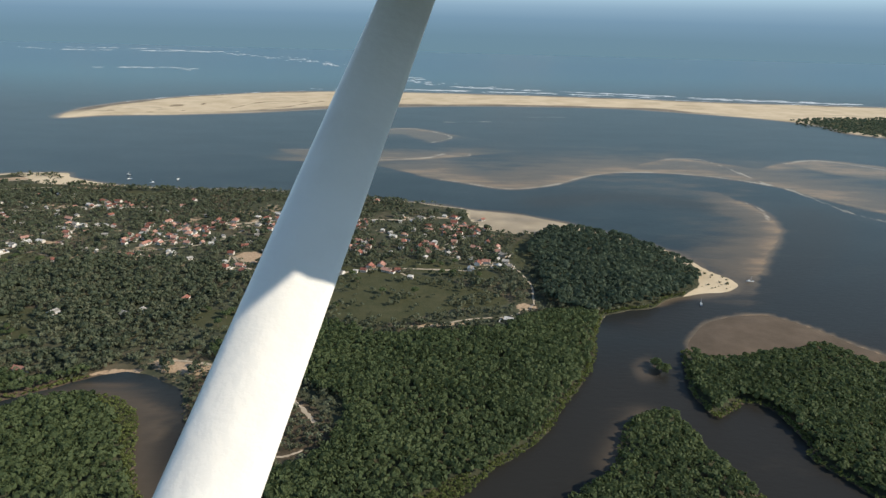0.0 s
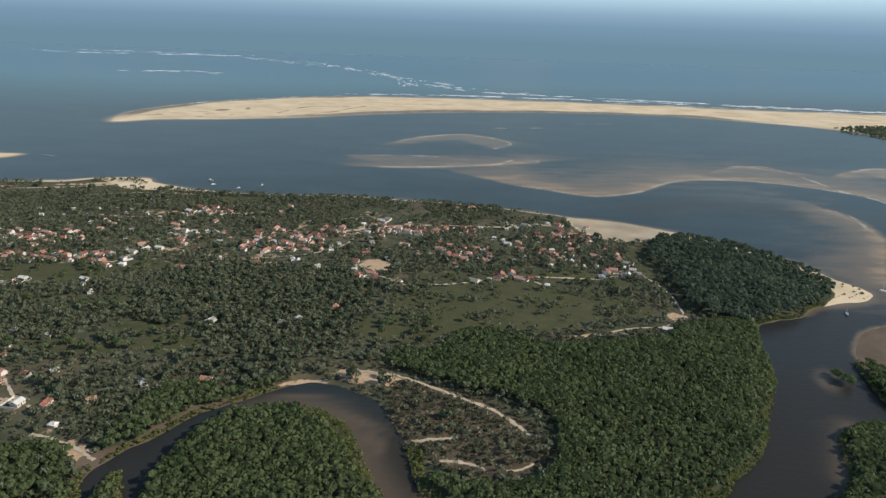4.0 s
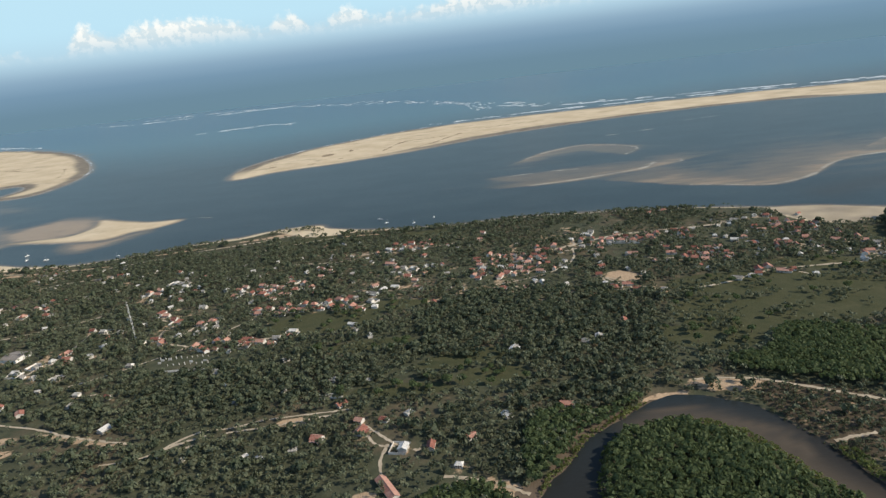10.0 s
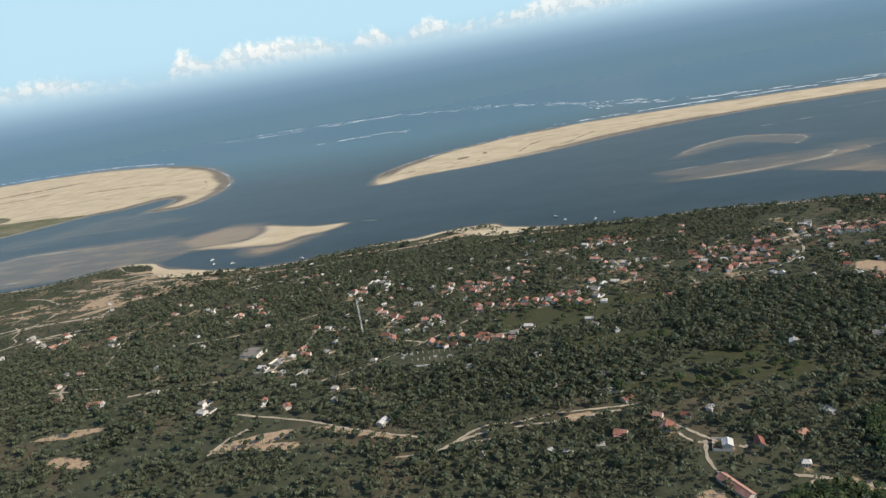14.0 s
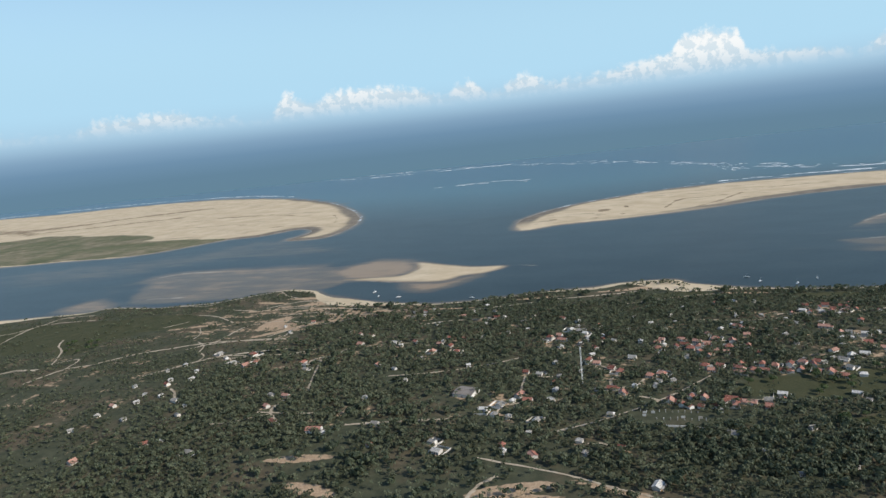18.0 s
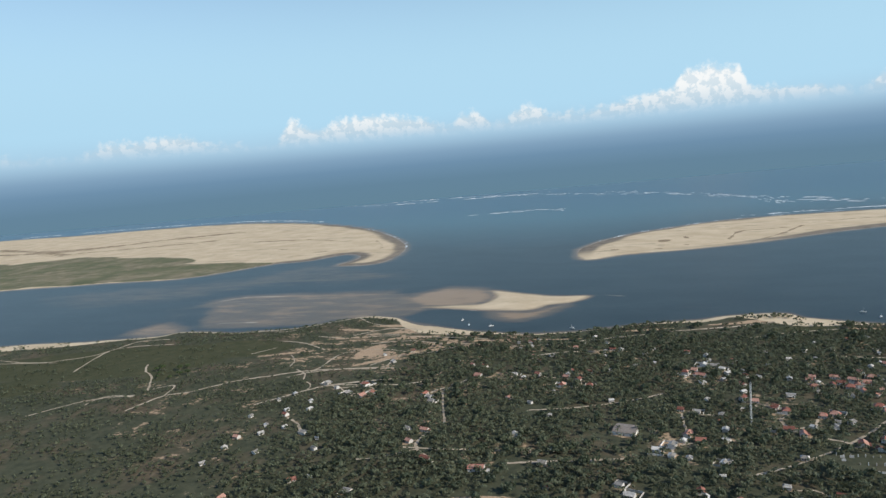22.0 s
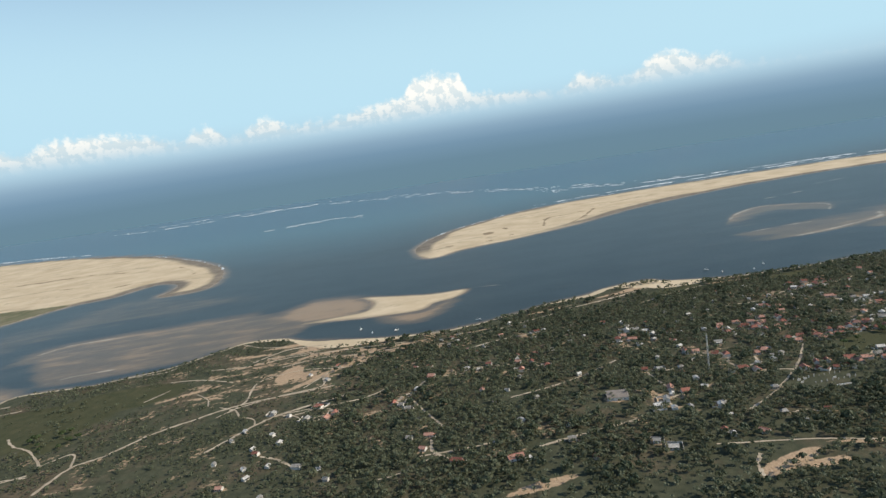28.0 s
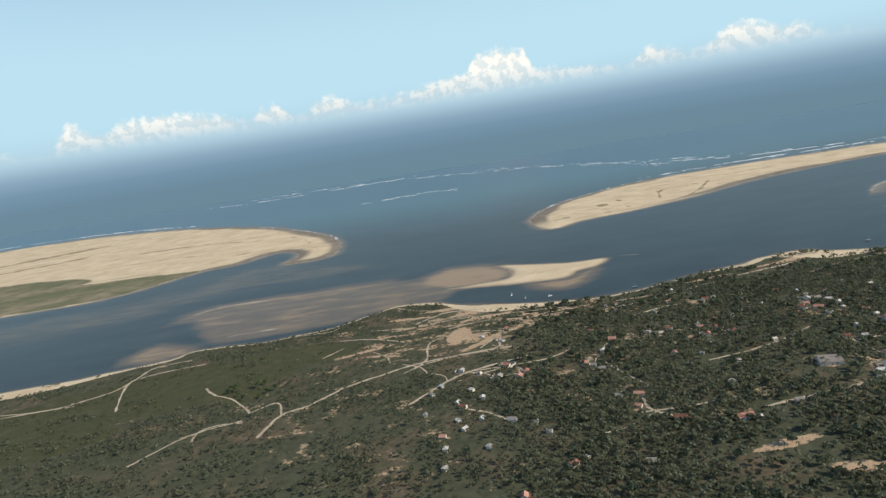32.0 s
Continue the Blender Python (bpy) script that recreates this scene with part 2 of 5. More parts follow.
    l.new(dune.outputs[0], both.inputs[0]), l.new(add("ShaderNodeAttribute", attribute_name="dune").outputs["Fac"], both.inputs[1])
    base = blend(base, tone((0.20, 0.165, 0.12), (0.30, 0.25, 0.18), 0.05), both.outputs[0])
    l.new(base, bsdf.inputs["Base Color"])
    t = add("ShaderNodeTexNoise", Scale=0.8, Detail=4.0)
    l.new(geo.outputs["Position"], t.inputs["Vector"])
    b = add("ShaderNodeBump", Strength=0.5, Distance=0.6)
    l.new(t.outputs["Fac"], b.inputs["Height"]), l.new(b.outputs[0], bsdf.inputs["Normal"])
    return m


def water_material():
    """Silty estuary water: dark channels, brown over shoals, green-blue at sea."""
    m = bpy.data.materials.new("water")
    m.use_nodes = True
    n, l, add = nodes_of(m.node_tree)
    bsdf = n["Principled BSDF"]
    bsdf.inputs["Roughness"].default_value = 0.3
    bsdf.inputs["Specular IOR Level"].default_value = 0.15
    bsdf.inputs["IOR"].default_value = 1.33
    geo = add("ShaderNodeNewGeometry")

    def at(name):
        return add("ShaderNodeAttribute", attribute_name=name).outputs["Fac"]

    def noise_at(scale, detail=4.0, stretch=(1, 1, 1)):
        mp = add("ShaderNodeMapping")
        mp.inputs["Scale"].default_value = stretch
        l.new(geo.outputs["Position"], mp.inputs[0])
        t = add("ShaderNodeTexNoise", Scale=scale, Detail=detail, Roughness=0.6)
        l.new(mp.outputs[0], t.inputs["Vector"])
        return t.outputs["Fac"]

    def blend(low, high, factor):
        x = add("ShaderNodeMix", data_type="RGBA")
        if isinstance(low, tuple):
            x.inputs[6].default_value = (*low, 1)
        else:
            l.new(low, x.inputs[6])
        x.inputs[7].default_value = (*high, 1)
        l.new(factor, x.inputs["Factor"])
        return x.outputs[2]

    def ranged(value, lo, hi):
        r = add("ShaderNodeMapRange", interpolation_type="SMOOTHSTEP")
        r.inputs["From Min"].default_value, r.inputs["From Max"].default_value = lo, hi
        l.new(value, r.inputs["Value"])
        return r.outputs[0]

    def plus(a, b, k):
        s = add("ShaderNodeMath", operation="MULTIPLY_ADD")
        l.new(b, s.inputs[0]), l.new(a, s.inputs[2])
        s.inputs[1].default_value = k
        return s.outputs[0]

    patch = noise_at(0.006, 5.0, (1, 2.2, 1))
    color = blend((0.016, 0.028, 0.034), (0.026, 0.041, 0.047), ranged(patch, 0.35, 0.65))
    color = blend(color, (0.027, 0.026, 0.023), at("river"))
    color = blend(color, (0.045, 0.116, 0.148), at("sea"))
    # darker and bluer far out, coloured to meet the sea painted in the world
    spot = add("ShaderNodeSeparateXYZ")
    l.new(geo.outputs["Position"], spot.inputs[0])
    color = blend(color, (0.024, 0.084, 0.136), ranged(spot.outputs["Y"], 2300, 4000))
    color = blend(color, (0.092, 0.073, 0.053), at("silt"))
    shoal = plus(plus(at("shoal"), patch, 0.35), noise_at(0.012, 7.0, (1, 3.0, 1)), 1.1)
    color = blend(color, (0.118, 0.092, 0.064), ranged(shoal, 0.80, 1.40))
    color = blend(color, (0.315, 0.212, 0.122), ranged(shoal, 1.36, 1.86))
    crest = plus(at("crest"), noise_at(0.022, 6.0, (1, 1.6, 1)), 1.3)
    color = blend(color, (0.42, 0.355, 0.27), ranged(crest, 1.34, 1.82))
    l.new(color, bsdf.inputs["Base Color"])
    b = add("ShaderNodeBump", Strength=0.35, Distance=0.5)
    l.new(noise_at(0.12, 6.0, (1, 1.8, 1)), b.inputs["Height"]), l.new(b.outputs[0], bsdf.inputs["Normal"])
    return m


GROUND, WATER = ground_material(), water_material()
MANGROVE = material("mangrove_leaves", [(0.072, 0.102, 0.047), (0.105, 0.142, 0.063), (0.148, 0.186, 0.084)], 0.06, 0.65, island=0.14, spec=0.2, leaf=0.5)
# paler than MANGROVE: young leaves, with the sunlit rim of the banks painted in
FRINGE = material("young_sunlit_rim_leaves", [(0.096, 0.122, 0.038), (0.146, 0.178, 0.056), (0.205, 0.235, 0.080)], 0.15, 0.6, island=0.3, spec=0.3, leaf=0.4)
COASTAL = material("dark_coastal_leaves", [(0.054, 0.080, 0.058), (0.082, 0.116, 0.078), (0.122, 0.158, 0.100)], 0.06, 0.65, island=0.2, spec=0.2, leaf=0.5)
SCRUB = material("scrub_leaves", [(0.078, 0.093, 0.058), (0.116, 0.131, 0.080), (0.170, 0.182, 0.114)], 0.035, 0.7, island=0.30, spec=0.25, leaf=0.4)
PALM = material("palm_fronds", [(0.100, 0.122, 0.070), (0.185, 0.205, 0.125)], 0.2, 0.55, island=0.5, spec=0.3, leaf=0.4)
BARK = material("bark", [(0.10, 0.075, 0.055), (0.20, 0.165, 0.13)], 2.0, 0.9)
FOAM = material("sea_foam", [(0.42, 0.48, 0.51), (0.74, 0.77, 0.79)], 0.1, 0.9)
TRACK = material("sandy_track", [(0.26, 0.215, 0.15), (0.44, 0.365, 0.27), (0.58, 0.50, 0.385)], 0.2, 0.95, 0.3, 0.8, spec=0.2)
TILE = material("terracotta_tiles", [(0.21, 0.085, 0.064), (0.37, 0.160, 0.118), (0.50, 0.285, 0.220)], 0.5, 0.85, random_object=0.6, spec=0.2)
WALL = material("limewashed_wall", [(0.46, 0.43, 0.385), (0.72, 0.70, 0.66)], 0.4, 0.9, random_object=0.4)
WHITE = material("white_paint", [(0.72, 0.72, 0.70), (0.82, 0.82, 0.80)], 0.6, 0.5)
DARK = material("dark_timber", [(0.05, 0.04, 0.03), (0.10, 0.08, 0.06)], 1.0, 0.8)
GREY_ROOF = material("weathered_fibre_cement", [(0.26, 0.245, 0.22), (0.42, 0.40, 0.365), (0.64, 0.62, 0.58)], 0.4, 0.85, random_object=0.9)
BROWN_ROOF = material("rusted_sheet_roof", [(0.15, 0.125, 0.105), (0.22, 0.19, 0.165), (0.30, 0.265, 0.23)], 0.5, 0.8)
GLASS = material("dark_window", [(0.02, 0.025, 0.03), (0.05, 0.055, 0.06)], 0.8, 0.2)
BOAT_BLUE = material("painted_boat", [(0.25, 0.35, 0.45), (0.75, 0.76, 0.75)], 0.4, 0.5, random_object=0.9)
STEEL = material("galvanised_steel", [(0.55, 0.55, 0.54), (0.72, 0.72, 0.70)], 1.0, 0.4, metal=0.2)
AIRCRAFT_PAINT = material("chipped_white_aircraft_paint", [(0.78, 0.765, 0.72), (0.86, 0.845, 0.80), (0.88, 0.87, 0.84)], 4.0, 0.3, 0.05, 30.0)
WING_METAL = material("riveted_wing_skin", [(0.50, 0.51, 0.51), (0.66, 0.67, 0.67)], 3.0, 0.45, 0.08, 25.0)
BROADLEAF = material("dark_broad_leaves", [(0.062, 0.080, 0.052), (0.090, 0.112, 0.068), (0.128, 0.152, 0.090)], 0.08, 0.6, island=0.3, spec=0.25, leaf=0.4)

# ---- plan of the estuary ----
COAST = [(-7000, 100), (-3600, 520), (-2500, 800), (-2100, 905), (-1924, 957), (-1862, 972), (-1776, 980), (-1703, 996), (-1665, 1007), (-1621, 1015), (-1595, 1041), (-1547, 1044), (-1479, 1033), (-1429, 1044), (-1369, 1056), (-1304, 1107), (-1262, 1138), (-1205, 1124), (-1155, 1080), (-1081, 1042),
         (-1000, 1013), (-919, 1002), (-817, 1032), (-764, 1054), (-690, 1070), (-644, 1092), (-568, 1101), (-540, 1066), (-455, 1030), (-344, 1014),
         (-264, 1020), (-168, 1010), (-48, 988), (50, 956), (104, 934), (151, 922), (202, 898), (253, 857), (287, 824), (326, 790), (349, 747), (362, 706), (376, 682)]
POINT_BANK = [(375, 662), (356, 646), (325, 636), (295, 627), (265, 601), (239, 590), (212, 575), (194, 525), (176, 471), (150, 421), (128, 379), (101, 351), (69, 321),
              (41, 304), (10, 295), (-20, 285), (-40, 287), (-62, 299), (-87, 318), (-104, 345), (-110, 380), (-127, 426), (-150, 444), (-184, 453)]
WEST_BANK = [(-207, 442), (-229, 426), (-255, 407), (-271, 379), (-289, 355), (-296, 334), (-290, 303), (-291, 261), (-300, 150), (-330, -500), (-7000, -900)]
INNER = [(-230, -500), (-238, 180), (-243, 255), (-252, 298), (-257, 338), (-254, 367), (-239, 400), (-214, 414), (-181, 419), (-154, 402), (-140, 372),
         (-129, 345), (-116, 321), (-102, 299), (-86, 284), (-59, 274), (-16, 262), (50, 262), (105, 292), (140, 322), (170, 350), (181, 380),
         (195, 404), (219, 415), (231, 402), (236, 370), (246, 345), (253, 320), (262, 200), (280, -500)]
STRIP = [(-279, 343), (-266, 312), (-260, 257), (-260, 80), (-276, 80), (-275, 259), (-283, 302)]
EAST_ISLE = [(268, 508), (250, 448), (252, 427), (257, 411), (273, 421), (288, 431), (303, 420), (307, 381), (310, 346), (420, 230), (900, 60), (1000, 460),
             (700, 500), (500, 470), (430, 487), (408, 505), (390, 525), (356, 510), (318, 500), (285, 495)]
MUDFLAT = [(279, 530), (312, 571), (366, 590), (396, 570), (425, 530), (440, 500), (356, 505), (300, 492), (276, 506)]
SPIT_EAST = [(-897, 1685), (-800, 1745), (-640, 1785), (-425, 1880), (-261, 1984), (-85, 2055), (200, 2130), (600, 2150), (857, 2061), (1035, 1964), (1120, 1850),
             (1250, 1640), (2600, 900), (4000, 1300), (2600, 2150), (1582, 2347), (1067, 2380), (687, 2430), (290, 2450), (-73, 2450), (-420, 2400), (-640, 2270), (-800, 2120), (-890, 1970), (-925, 1830)]
SPIT_WEST = [(-6500, 2900), (-4770, 3420), (-4065, 3480), (-3559, 3600), (-2950, 3560), (-2390, 3240), (-1960, 2840), (-1700, 2470), (-1540, 2180), (-1478, 1940), (-1490, 1775),
             (-1600, 1768), (-1588, 1846), (-1592, 1921), (-1644, 1993), (-1696, 1985), (-1759, 1892), (-1866, 1850), (-1970, 1705), (-2077, 1640), (-2266, 1626), (-2434, 1590), (-2613, 1560), (-4000, 1250), (-7000, 900)]
BAR = [(-1066, 1340), (-1001, 1304), (-935, 1270), (-868, 1262), (-894, 1213), (-935, 1196), (-967, 1158), (-1034, 1165), (-1116, 1187), (-1178, 1205), (-1098, 1210), (-1062, 1220), (-1046, 1269), (-1056, 1310)]
BAR_SHELF = [(-1179, 1386), (-1120, 1372), (-1066, 1345), (-1043, 1271), (-1059, 1214), (-1098, 1200), (-1179, 1203), (-1240, 1290)]
BAR_FOOT = [(-1034, 1165), (-965, 1155), (-900, 1205), (-925, 1130), (-945, 1103), (-982, 1084), (-1021, 1114)]
SHORE_SHOAL = [(-1713, 1034), (-1709, 1084), (-1668, 1116), (-1592, 1054), (-1640, 1010)]
FLATS = [(-2283, 1408), (-2145, 1496), (-1826, 1599), (-1682, 1791), (-1491, 1674), (-1320, 1542), (-1479, 1490), (-1663, 1494), (-1805, 1349), (-2040, 1286)]
EYE_NORTH = [(-174, 1539), (-112, 1610), (-23, 1650), (79, 1540), (35, 1470), (-33, 1560), (-100, 1560)]
EYE_SOUTH = [(-274, 1348), (-159, 1363), (-41, 1378), (40, 1341), (109, 1331), (25, 1290), (-90, 1250), (-190, 1262)]
BIG_SHOAL = [(56, 1110), (167, 1060), (258, 1055), (330, 1060), (420, 1000), (375, 880), (380, 790), (415, 715), (455, 771), (520, 880), (550, 1000), (640, 1080),
             (700, 940), (800, 900), (900, 1000), (700, 1130), (640, 1180), (560, 1340), (470, 1310), (400, 1240), (300, 1190), (180, 1120)]
WEST_SHOAL = [(-1640, 1190), (-1690, 1305), (-1625, 1351), (-1464, 1346), (-1359, 1351), (-1242, 1320), (-1150, 1280), (-1184, 1133), (-1311, 1113), (-1355, 1085), (-1461, 1072), (-1560, 1070), (-1600, 1110)]
RIGHT_BAR = [(749, 1334), (837, 1372), (930, 1290), (1000, 1200), (875, 1210), (793, 1240)]


def smooth(points, closed=True, steps=5):
    """A rounded outline through the corner points."""
    p = np.array(points, float)
    n = len(p)
    out = []
    for i in range(n if closed else n - 1):
        if closed:
            a, b, c, d = p[i - 1], p[i], p[(i + 1) % n], p[(i + 2) % n]
        else:
            a, b, c, d = p[max(i - 1, 0)], p[i], p[i + 1], p[min(i + 2, n - 1)]
        for s in np.arange(steps) / steps:
            out.append(0.5 * (2 * b + (c - a) * s + (2 * a - 5 * b + 4 * c - d) * s * s + (3 * b - a - 3 * c + d) * s ** 3))
    if not closed:
        out.append(p[-1])
    return np.array(out)


def edge_distance(poly, x, y, cap=260.0):
    """Signed distance to a closed outline: positive inside. Far away it is only -cap."""
    d = np.full(x.shape, cap)
    inside = np.zeros(x.shape, bool)
    lo, hi = poly.min(0) - cap, poly.max(0) + cap
    near = (x > lo[0]) & (x < hi[0]) & (y > lo[1]) & (y < hi[1])
    px, py = x[near], y[near]
    dn, inn = np.full(px.shape, cap), np.zeros(px.shape, bool)
    for (ax, ay), (bx, by) in zip(poly, np.roll(poly, -1, 0)):
        ex, ey = bx - ax, by - ay
        t = np.clip(((px - ax) * ex + (py - ay) * ey) / max(ex * ex + ey * ey, 1e-9), 0, 1)
        dn = np.minimum(dn, np.hypot(px - ax - t * ex, py - ay - t * ey))
        if ay != by:
            inn ^= ((ay > py) != (by > py)) & (px < ex * (py - ay) / ey + ax)
    d[near], inside[near] = dn, inn
    return np.where(inside, d, -d)


def value_noise(x, y, size, seed):
    """Smooth noise from 0 to 1 with cells of that many metres."""
    grid = np.random.RandomState(seed).rand(257, 257)
    u, v = x / size + 1000.37, y / size + 1000.71
    i, j = np.floor(u).astype(int), np.floor(v).astype(int)
    fu, fv = u - i, v - j
    fu, fv = fu * fu * (3 - 2 * fu), fv * fv * (3 - 2 * fv)
    g = lambda a, b: grid[a % 257, b % 257]
    return (g(i, j) * (1 - fu) + g(i + 1, j) * fu) * (1 - fv) + (g(i, j + 1) * (1 - fu) + g(i + 1, j + 1) * fu) * fv


def ragged(x, y, seed=3):
    return (value_noise(x, y, 31, seed) - 0.5) + 0.5 * (value_noise(x, y, 11, seed + 1) - 0.5)


MAINLAND = smooth(COAST + POINT_BANK + WEST_BANK)
SOUTHLAND, STRIP_P, ISLE_P, MUD_P = smooth(INNER), smooth(STRIP), smooth(EAST_ISLE), smooth(MUDFLAT)
SPIT_E, SPIT_W, BAR_P = smooth(SPIT_EAST), smooth(SPIT_WEST), smooth(BAR)
SHOALS = [smooth(p) for p in (BIG_SHOAL, WEST_SHOAL, RIGHT_BAR, EYE_NORTH, EYE_SOUTH, BAR_SHELF, BAR_FOOT, SHORE_SHOAL, FLATS)]


def oval(x, y, cx, cy, rx, ry, turn=0.0):
    """How deep inside an oval: 1 at its middle, 0 at its rim."""
    c, s = math.cos(radians(turn)), math.sin(radians(turn))
    u, v = (x - cx) * c + (y - cy) * s, -(x - cx) * s + (y - cy) * c
    return 1 - np.hypot(u / rx, v / ry)


def beach_width(x, y):
    """Breadth of the sand along the north shore, wide at the two points."""
    w = np.where((np.asarray(y) > 820) & (np.asarray(x) > -400), 3.0, 6.0) * (np.asarray(y) > 640)
    for cx, cy, r, wide in ((-560, 1062, 66, 78), (-1095, 1035, 85, 50), (-1900, 955, 210, 46), (-1640, 1015, 60, 14), (-690, 1060, 70, 20), (-1230, 1110, 60, 16), (-1480, 1035, 70, 5), (300, 820, 40, 9), (335, 780, 34, 10)):
        w = np.maximum(w, wide * np.exp(-(((x - cx) / r) ** 2 + ((y - cy) / r) ** 2)))
    return w


BANK_GRASS = smooth([(-189, 418), (-168, 421), (-149, 414), (-136, 391), (-126, 372), (-117, 342), (-114, 320), (-131, 339), (-145, 365), (-159, 388), (-179, 403)])
POINT_BEACH = smooth([(96, 950), (151, 932), (202, 906), (253, 864), (287, 832), (330, 796), (355, 750), (368, 708), (384, 682), (380, 656), (356, 640), (325, 630), (299, 628), (328, 650), (339, 682), (342, 720), (325, 755), (294, 802),
                      (259, 829), (227, 840), (187, 828), (142, 824), (105, 860)])
LONG_MEADOW = smooth([(-128, 512), (-108, 556), (-82, 602), (-28, 625), (53, 648), (112, 632), (128, 596), (80, 582), (35, 556), (-6, 540), (-36, 549), (-66, 541), (-90, 516)])
MEADOWS = [(-1600, 850, 270, 105, 8), (-1400, 930, 120, 60, 0), (158, 752, 20, 66, -10), (-420, 590, 56, 17, 3), (-312, 508, 40, 21, 0), (-385, 498, 52, 14, -5), (-1440, 800, 38, 34, 20), (-20, 652, 130, 42, -12), (60, 690, 80, 25, -20), (-90, 590, 60, 55, 0), (-130, 545, 50, 28, -20), (-480, 660, 80, 36, 5), (-420, 690, 60, 22, 0), (-330, 545, 60, 20, 10), (-1560, 915, 150, 42, 8), (-1700, 720, 160, 50, 10), (-560, 1000, 60, 22, 0), (-380, 975, 50, 18, 0)]
CLEARINGS = [(-228, 298, 11, 6, 0), (-215, 297, 6, 5, 0), (-191, 292, 12, 8, -30), (-213, 274, 26, 7, 8), (-178, 267, 20, 6, -5), (-154, 281, 22, 6, 18), (-205, 257, 6, 14, 0), (-725, 462, 44, 12, 20), (-700, 452, 24, 8, 0), (-880, 450, 34, 10, -15), (-395, 338, 16, 9, 20), (-400, 362, 12, 8, 0),
             (-140, 462, 34, 13, -12), (-188, 452, 24, 7, 10), (-1165, 910, 22, 50, -10), (-800, 638, 16, 14, 0), (-155, 712, 26, 20, -40), (-310, 361, 22, 9, -38), (-464, 462, 20, 8, 5), (141, 590, 13, 12, 0), (-640, 465, 60, 5, -20), (60, 548, 40, 4, 10), (-1180, 1060, 60, 9, 0), (-1120, 985, 60, 8, 10), (-1060, 950, 45, 7, 15), (-1240, 1035, 45, 7, -10), (-1000, 962, 45, 7, 5), (-900, 965, 50, 6, 0), (-770, 1010, 50, 6, 10), (-640, 1040, 60, 7, 10), (-480, 1000, 50, 6, -8), (-405, 300, 14, 7, 20), (-1090, 905, 50, 7, 30), (-1300, 900, 60, 6, 20), (-1145, 895, 34, 18, 20), (-1130, 870, 60, 8, 40), (-915, 498, 40, 9, 10), (-1230, 985, 46, 6, 8), (-1020, 1000, 40, 8, 0), (-1140, 1020, 50, 10, 12), (-1075, 1005, 34, 8, -10), (-600, 1052, 50, 12, 8), (-470, 1022, 46, 6, -5)]
DRY = [(-70, 390, 75, 55, -25), (-130, 455, 60, 24, -10), (-192, 279, 62, 30, 4)]
HEATH_P = smooth([(-125, 460), (-77, 448), (-44, 424), (-16, 394), (-10, 362), (-36, 349), (-62, 347), (-93, 362), (-112, 386)])
THIN = (-192, 279, 58, 27, 4)


SILT = [(-85, 316, 32, 9, -45), (-52, 288, 26, 7, -20), (-252, 280, 9, 45, 0), (-148, 408, 42, 9, -30), (-128, 380, 8, 26, 20), (90, 302, 26, 6, 20), (225, 478, 12, 26, -20), (-250, 200, 9, 60, 0), (-190, 434, 34, 6, 5)]
CRESTS = [([(56, 1121), (104, 1097), (167, 1066), (246, 1102), (331, 1186), (421, 1219), (540, 1200), (633, 1133), (655, 1070), (680, 950), (760, 890)], 9),
          ([(500, 1345), (564, 1360), (590, 1339), (608, 1277), (617, 1207), (629, 1139)], 8), ([(749, 1334), (837, 1372), (930, 1290), (1000, 1200)], 12),
          ([(-174, 1539), (-112, 1610), (-23, 1655), (30, 1620), (79, 1540), (35, 1470)], 8), ([(-274, 1348), (-159, 1363), (-90, 1360)], 8),
          ([(-196, 1245), (-90, 1262), (25, 1300), (60, 1345)], 10), ([(40, 1335), (109, 1331), (115, 1350)], 6), ([(533, 1014), (540, 973), (526, 920)], 6),
          ([(60, 1770), (190, 1800)], 9), ([(300, 1900), (420, 1925)], 10), ([(-1688, 1310), (-1653, 1346), (-1625, 1351), (-1540, 1346)], 9), ([(-1574, 1088), (-1541, 1106), (-1473, 1108)], 9), ([(-904, 1224), (-848, 1266), (-805, 1253)], 7), ([(-1170, 1204), (-1116, 1184), (-1060, 1166)], 6), ([(640, 640), (700, 600), (780, 580)], 8)]


MARSH = smooth([(-7000, 2900), (-4200, 2420), (-3308, 2173), (-3169, 2209), (-2970, 2272), (-2664, 2174), (-2381, 2137), (-2290, 2060), (-2216, 1958), (-1989, 1891), (-1872, 1868), (-1960, 1700),
                (-2077, 1630), (-2266, 1615), (-2613, 1545), (-4000, 1230), (-7000, 880)])
STRANDS = [([(-3400, 2520), (-3199, 2618), (-3062, 2761), (-2869, 2896), (-2673, 2993)], 62), ([(-3990, 2773), (-3600, 2616), (-3194, 2411)], 60), ([(-3800, 2560), (-3517, 2538), (-3177, 2666)], 55), ([(-3300, 2400), (-2900, 2520), (-2600, 2640)], 34),
           ([(-2300, 2500), (-2050, 2480), (-1900, 2380)], 22), ([(-538, 1919), (-488, 2069), (-427, 2082), (-350, 2100)], 8), ([(-492, 1859), (-405, 1970), (-316, 2125)], 7), ([(-300, 2180), (-60, 2250), (200, 2290)], 7), ([(-1700, 2330), (-1610, 2150), (-1590, 2040)], 8)]
HOLLOWS = [(-702, 1936, 26, 42, -20), (-722, 1805, 20, 10, 0), (-650, 1852, 9, 9, 0), (-828, 1819, 16, 12, 0), (-640, 1990, 10, 26, 10), (-1790, 2080, 50, 10, 20), (-2000, 2200, 60, 9, -20)]


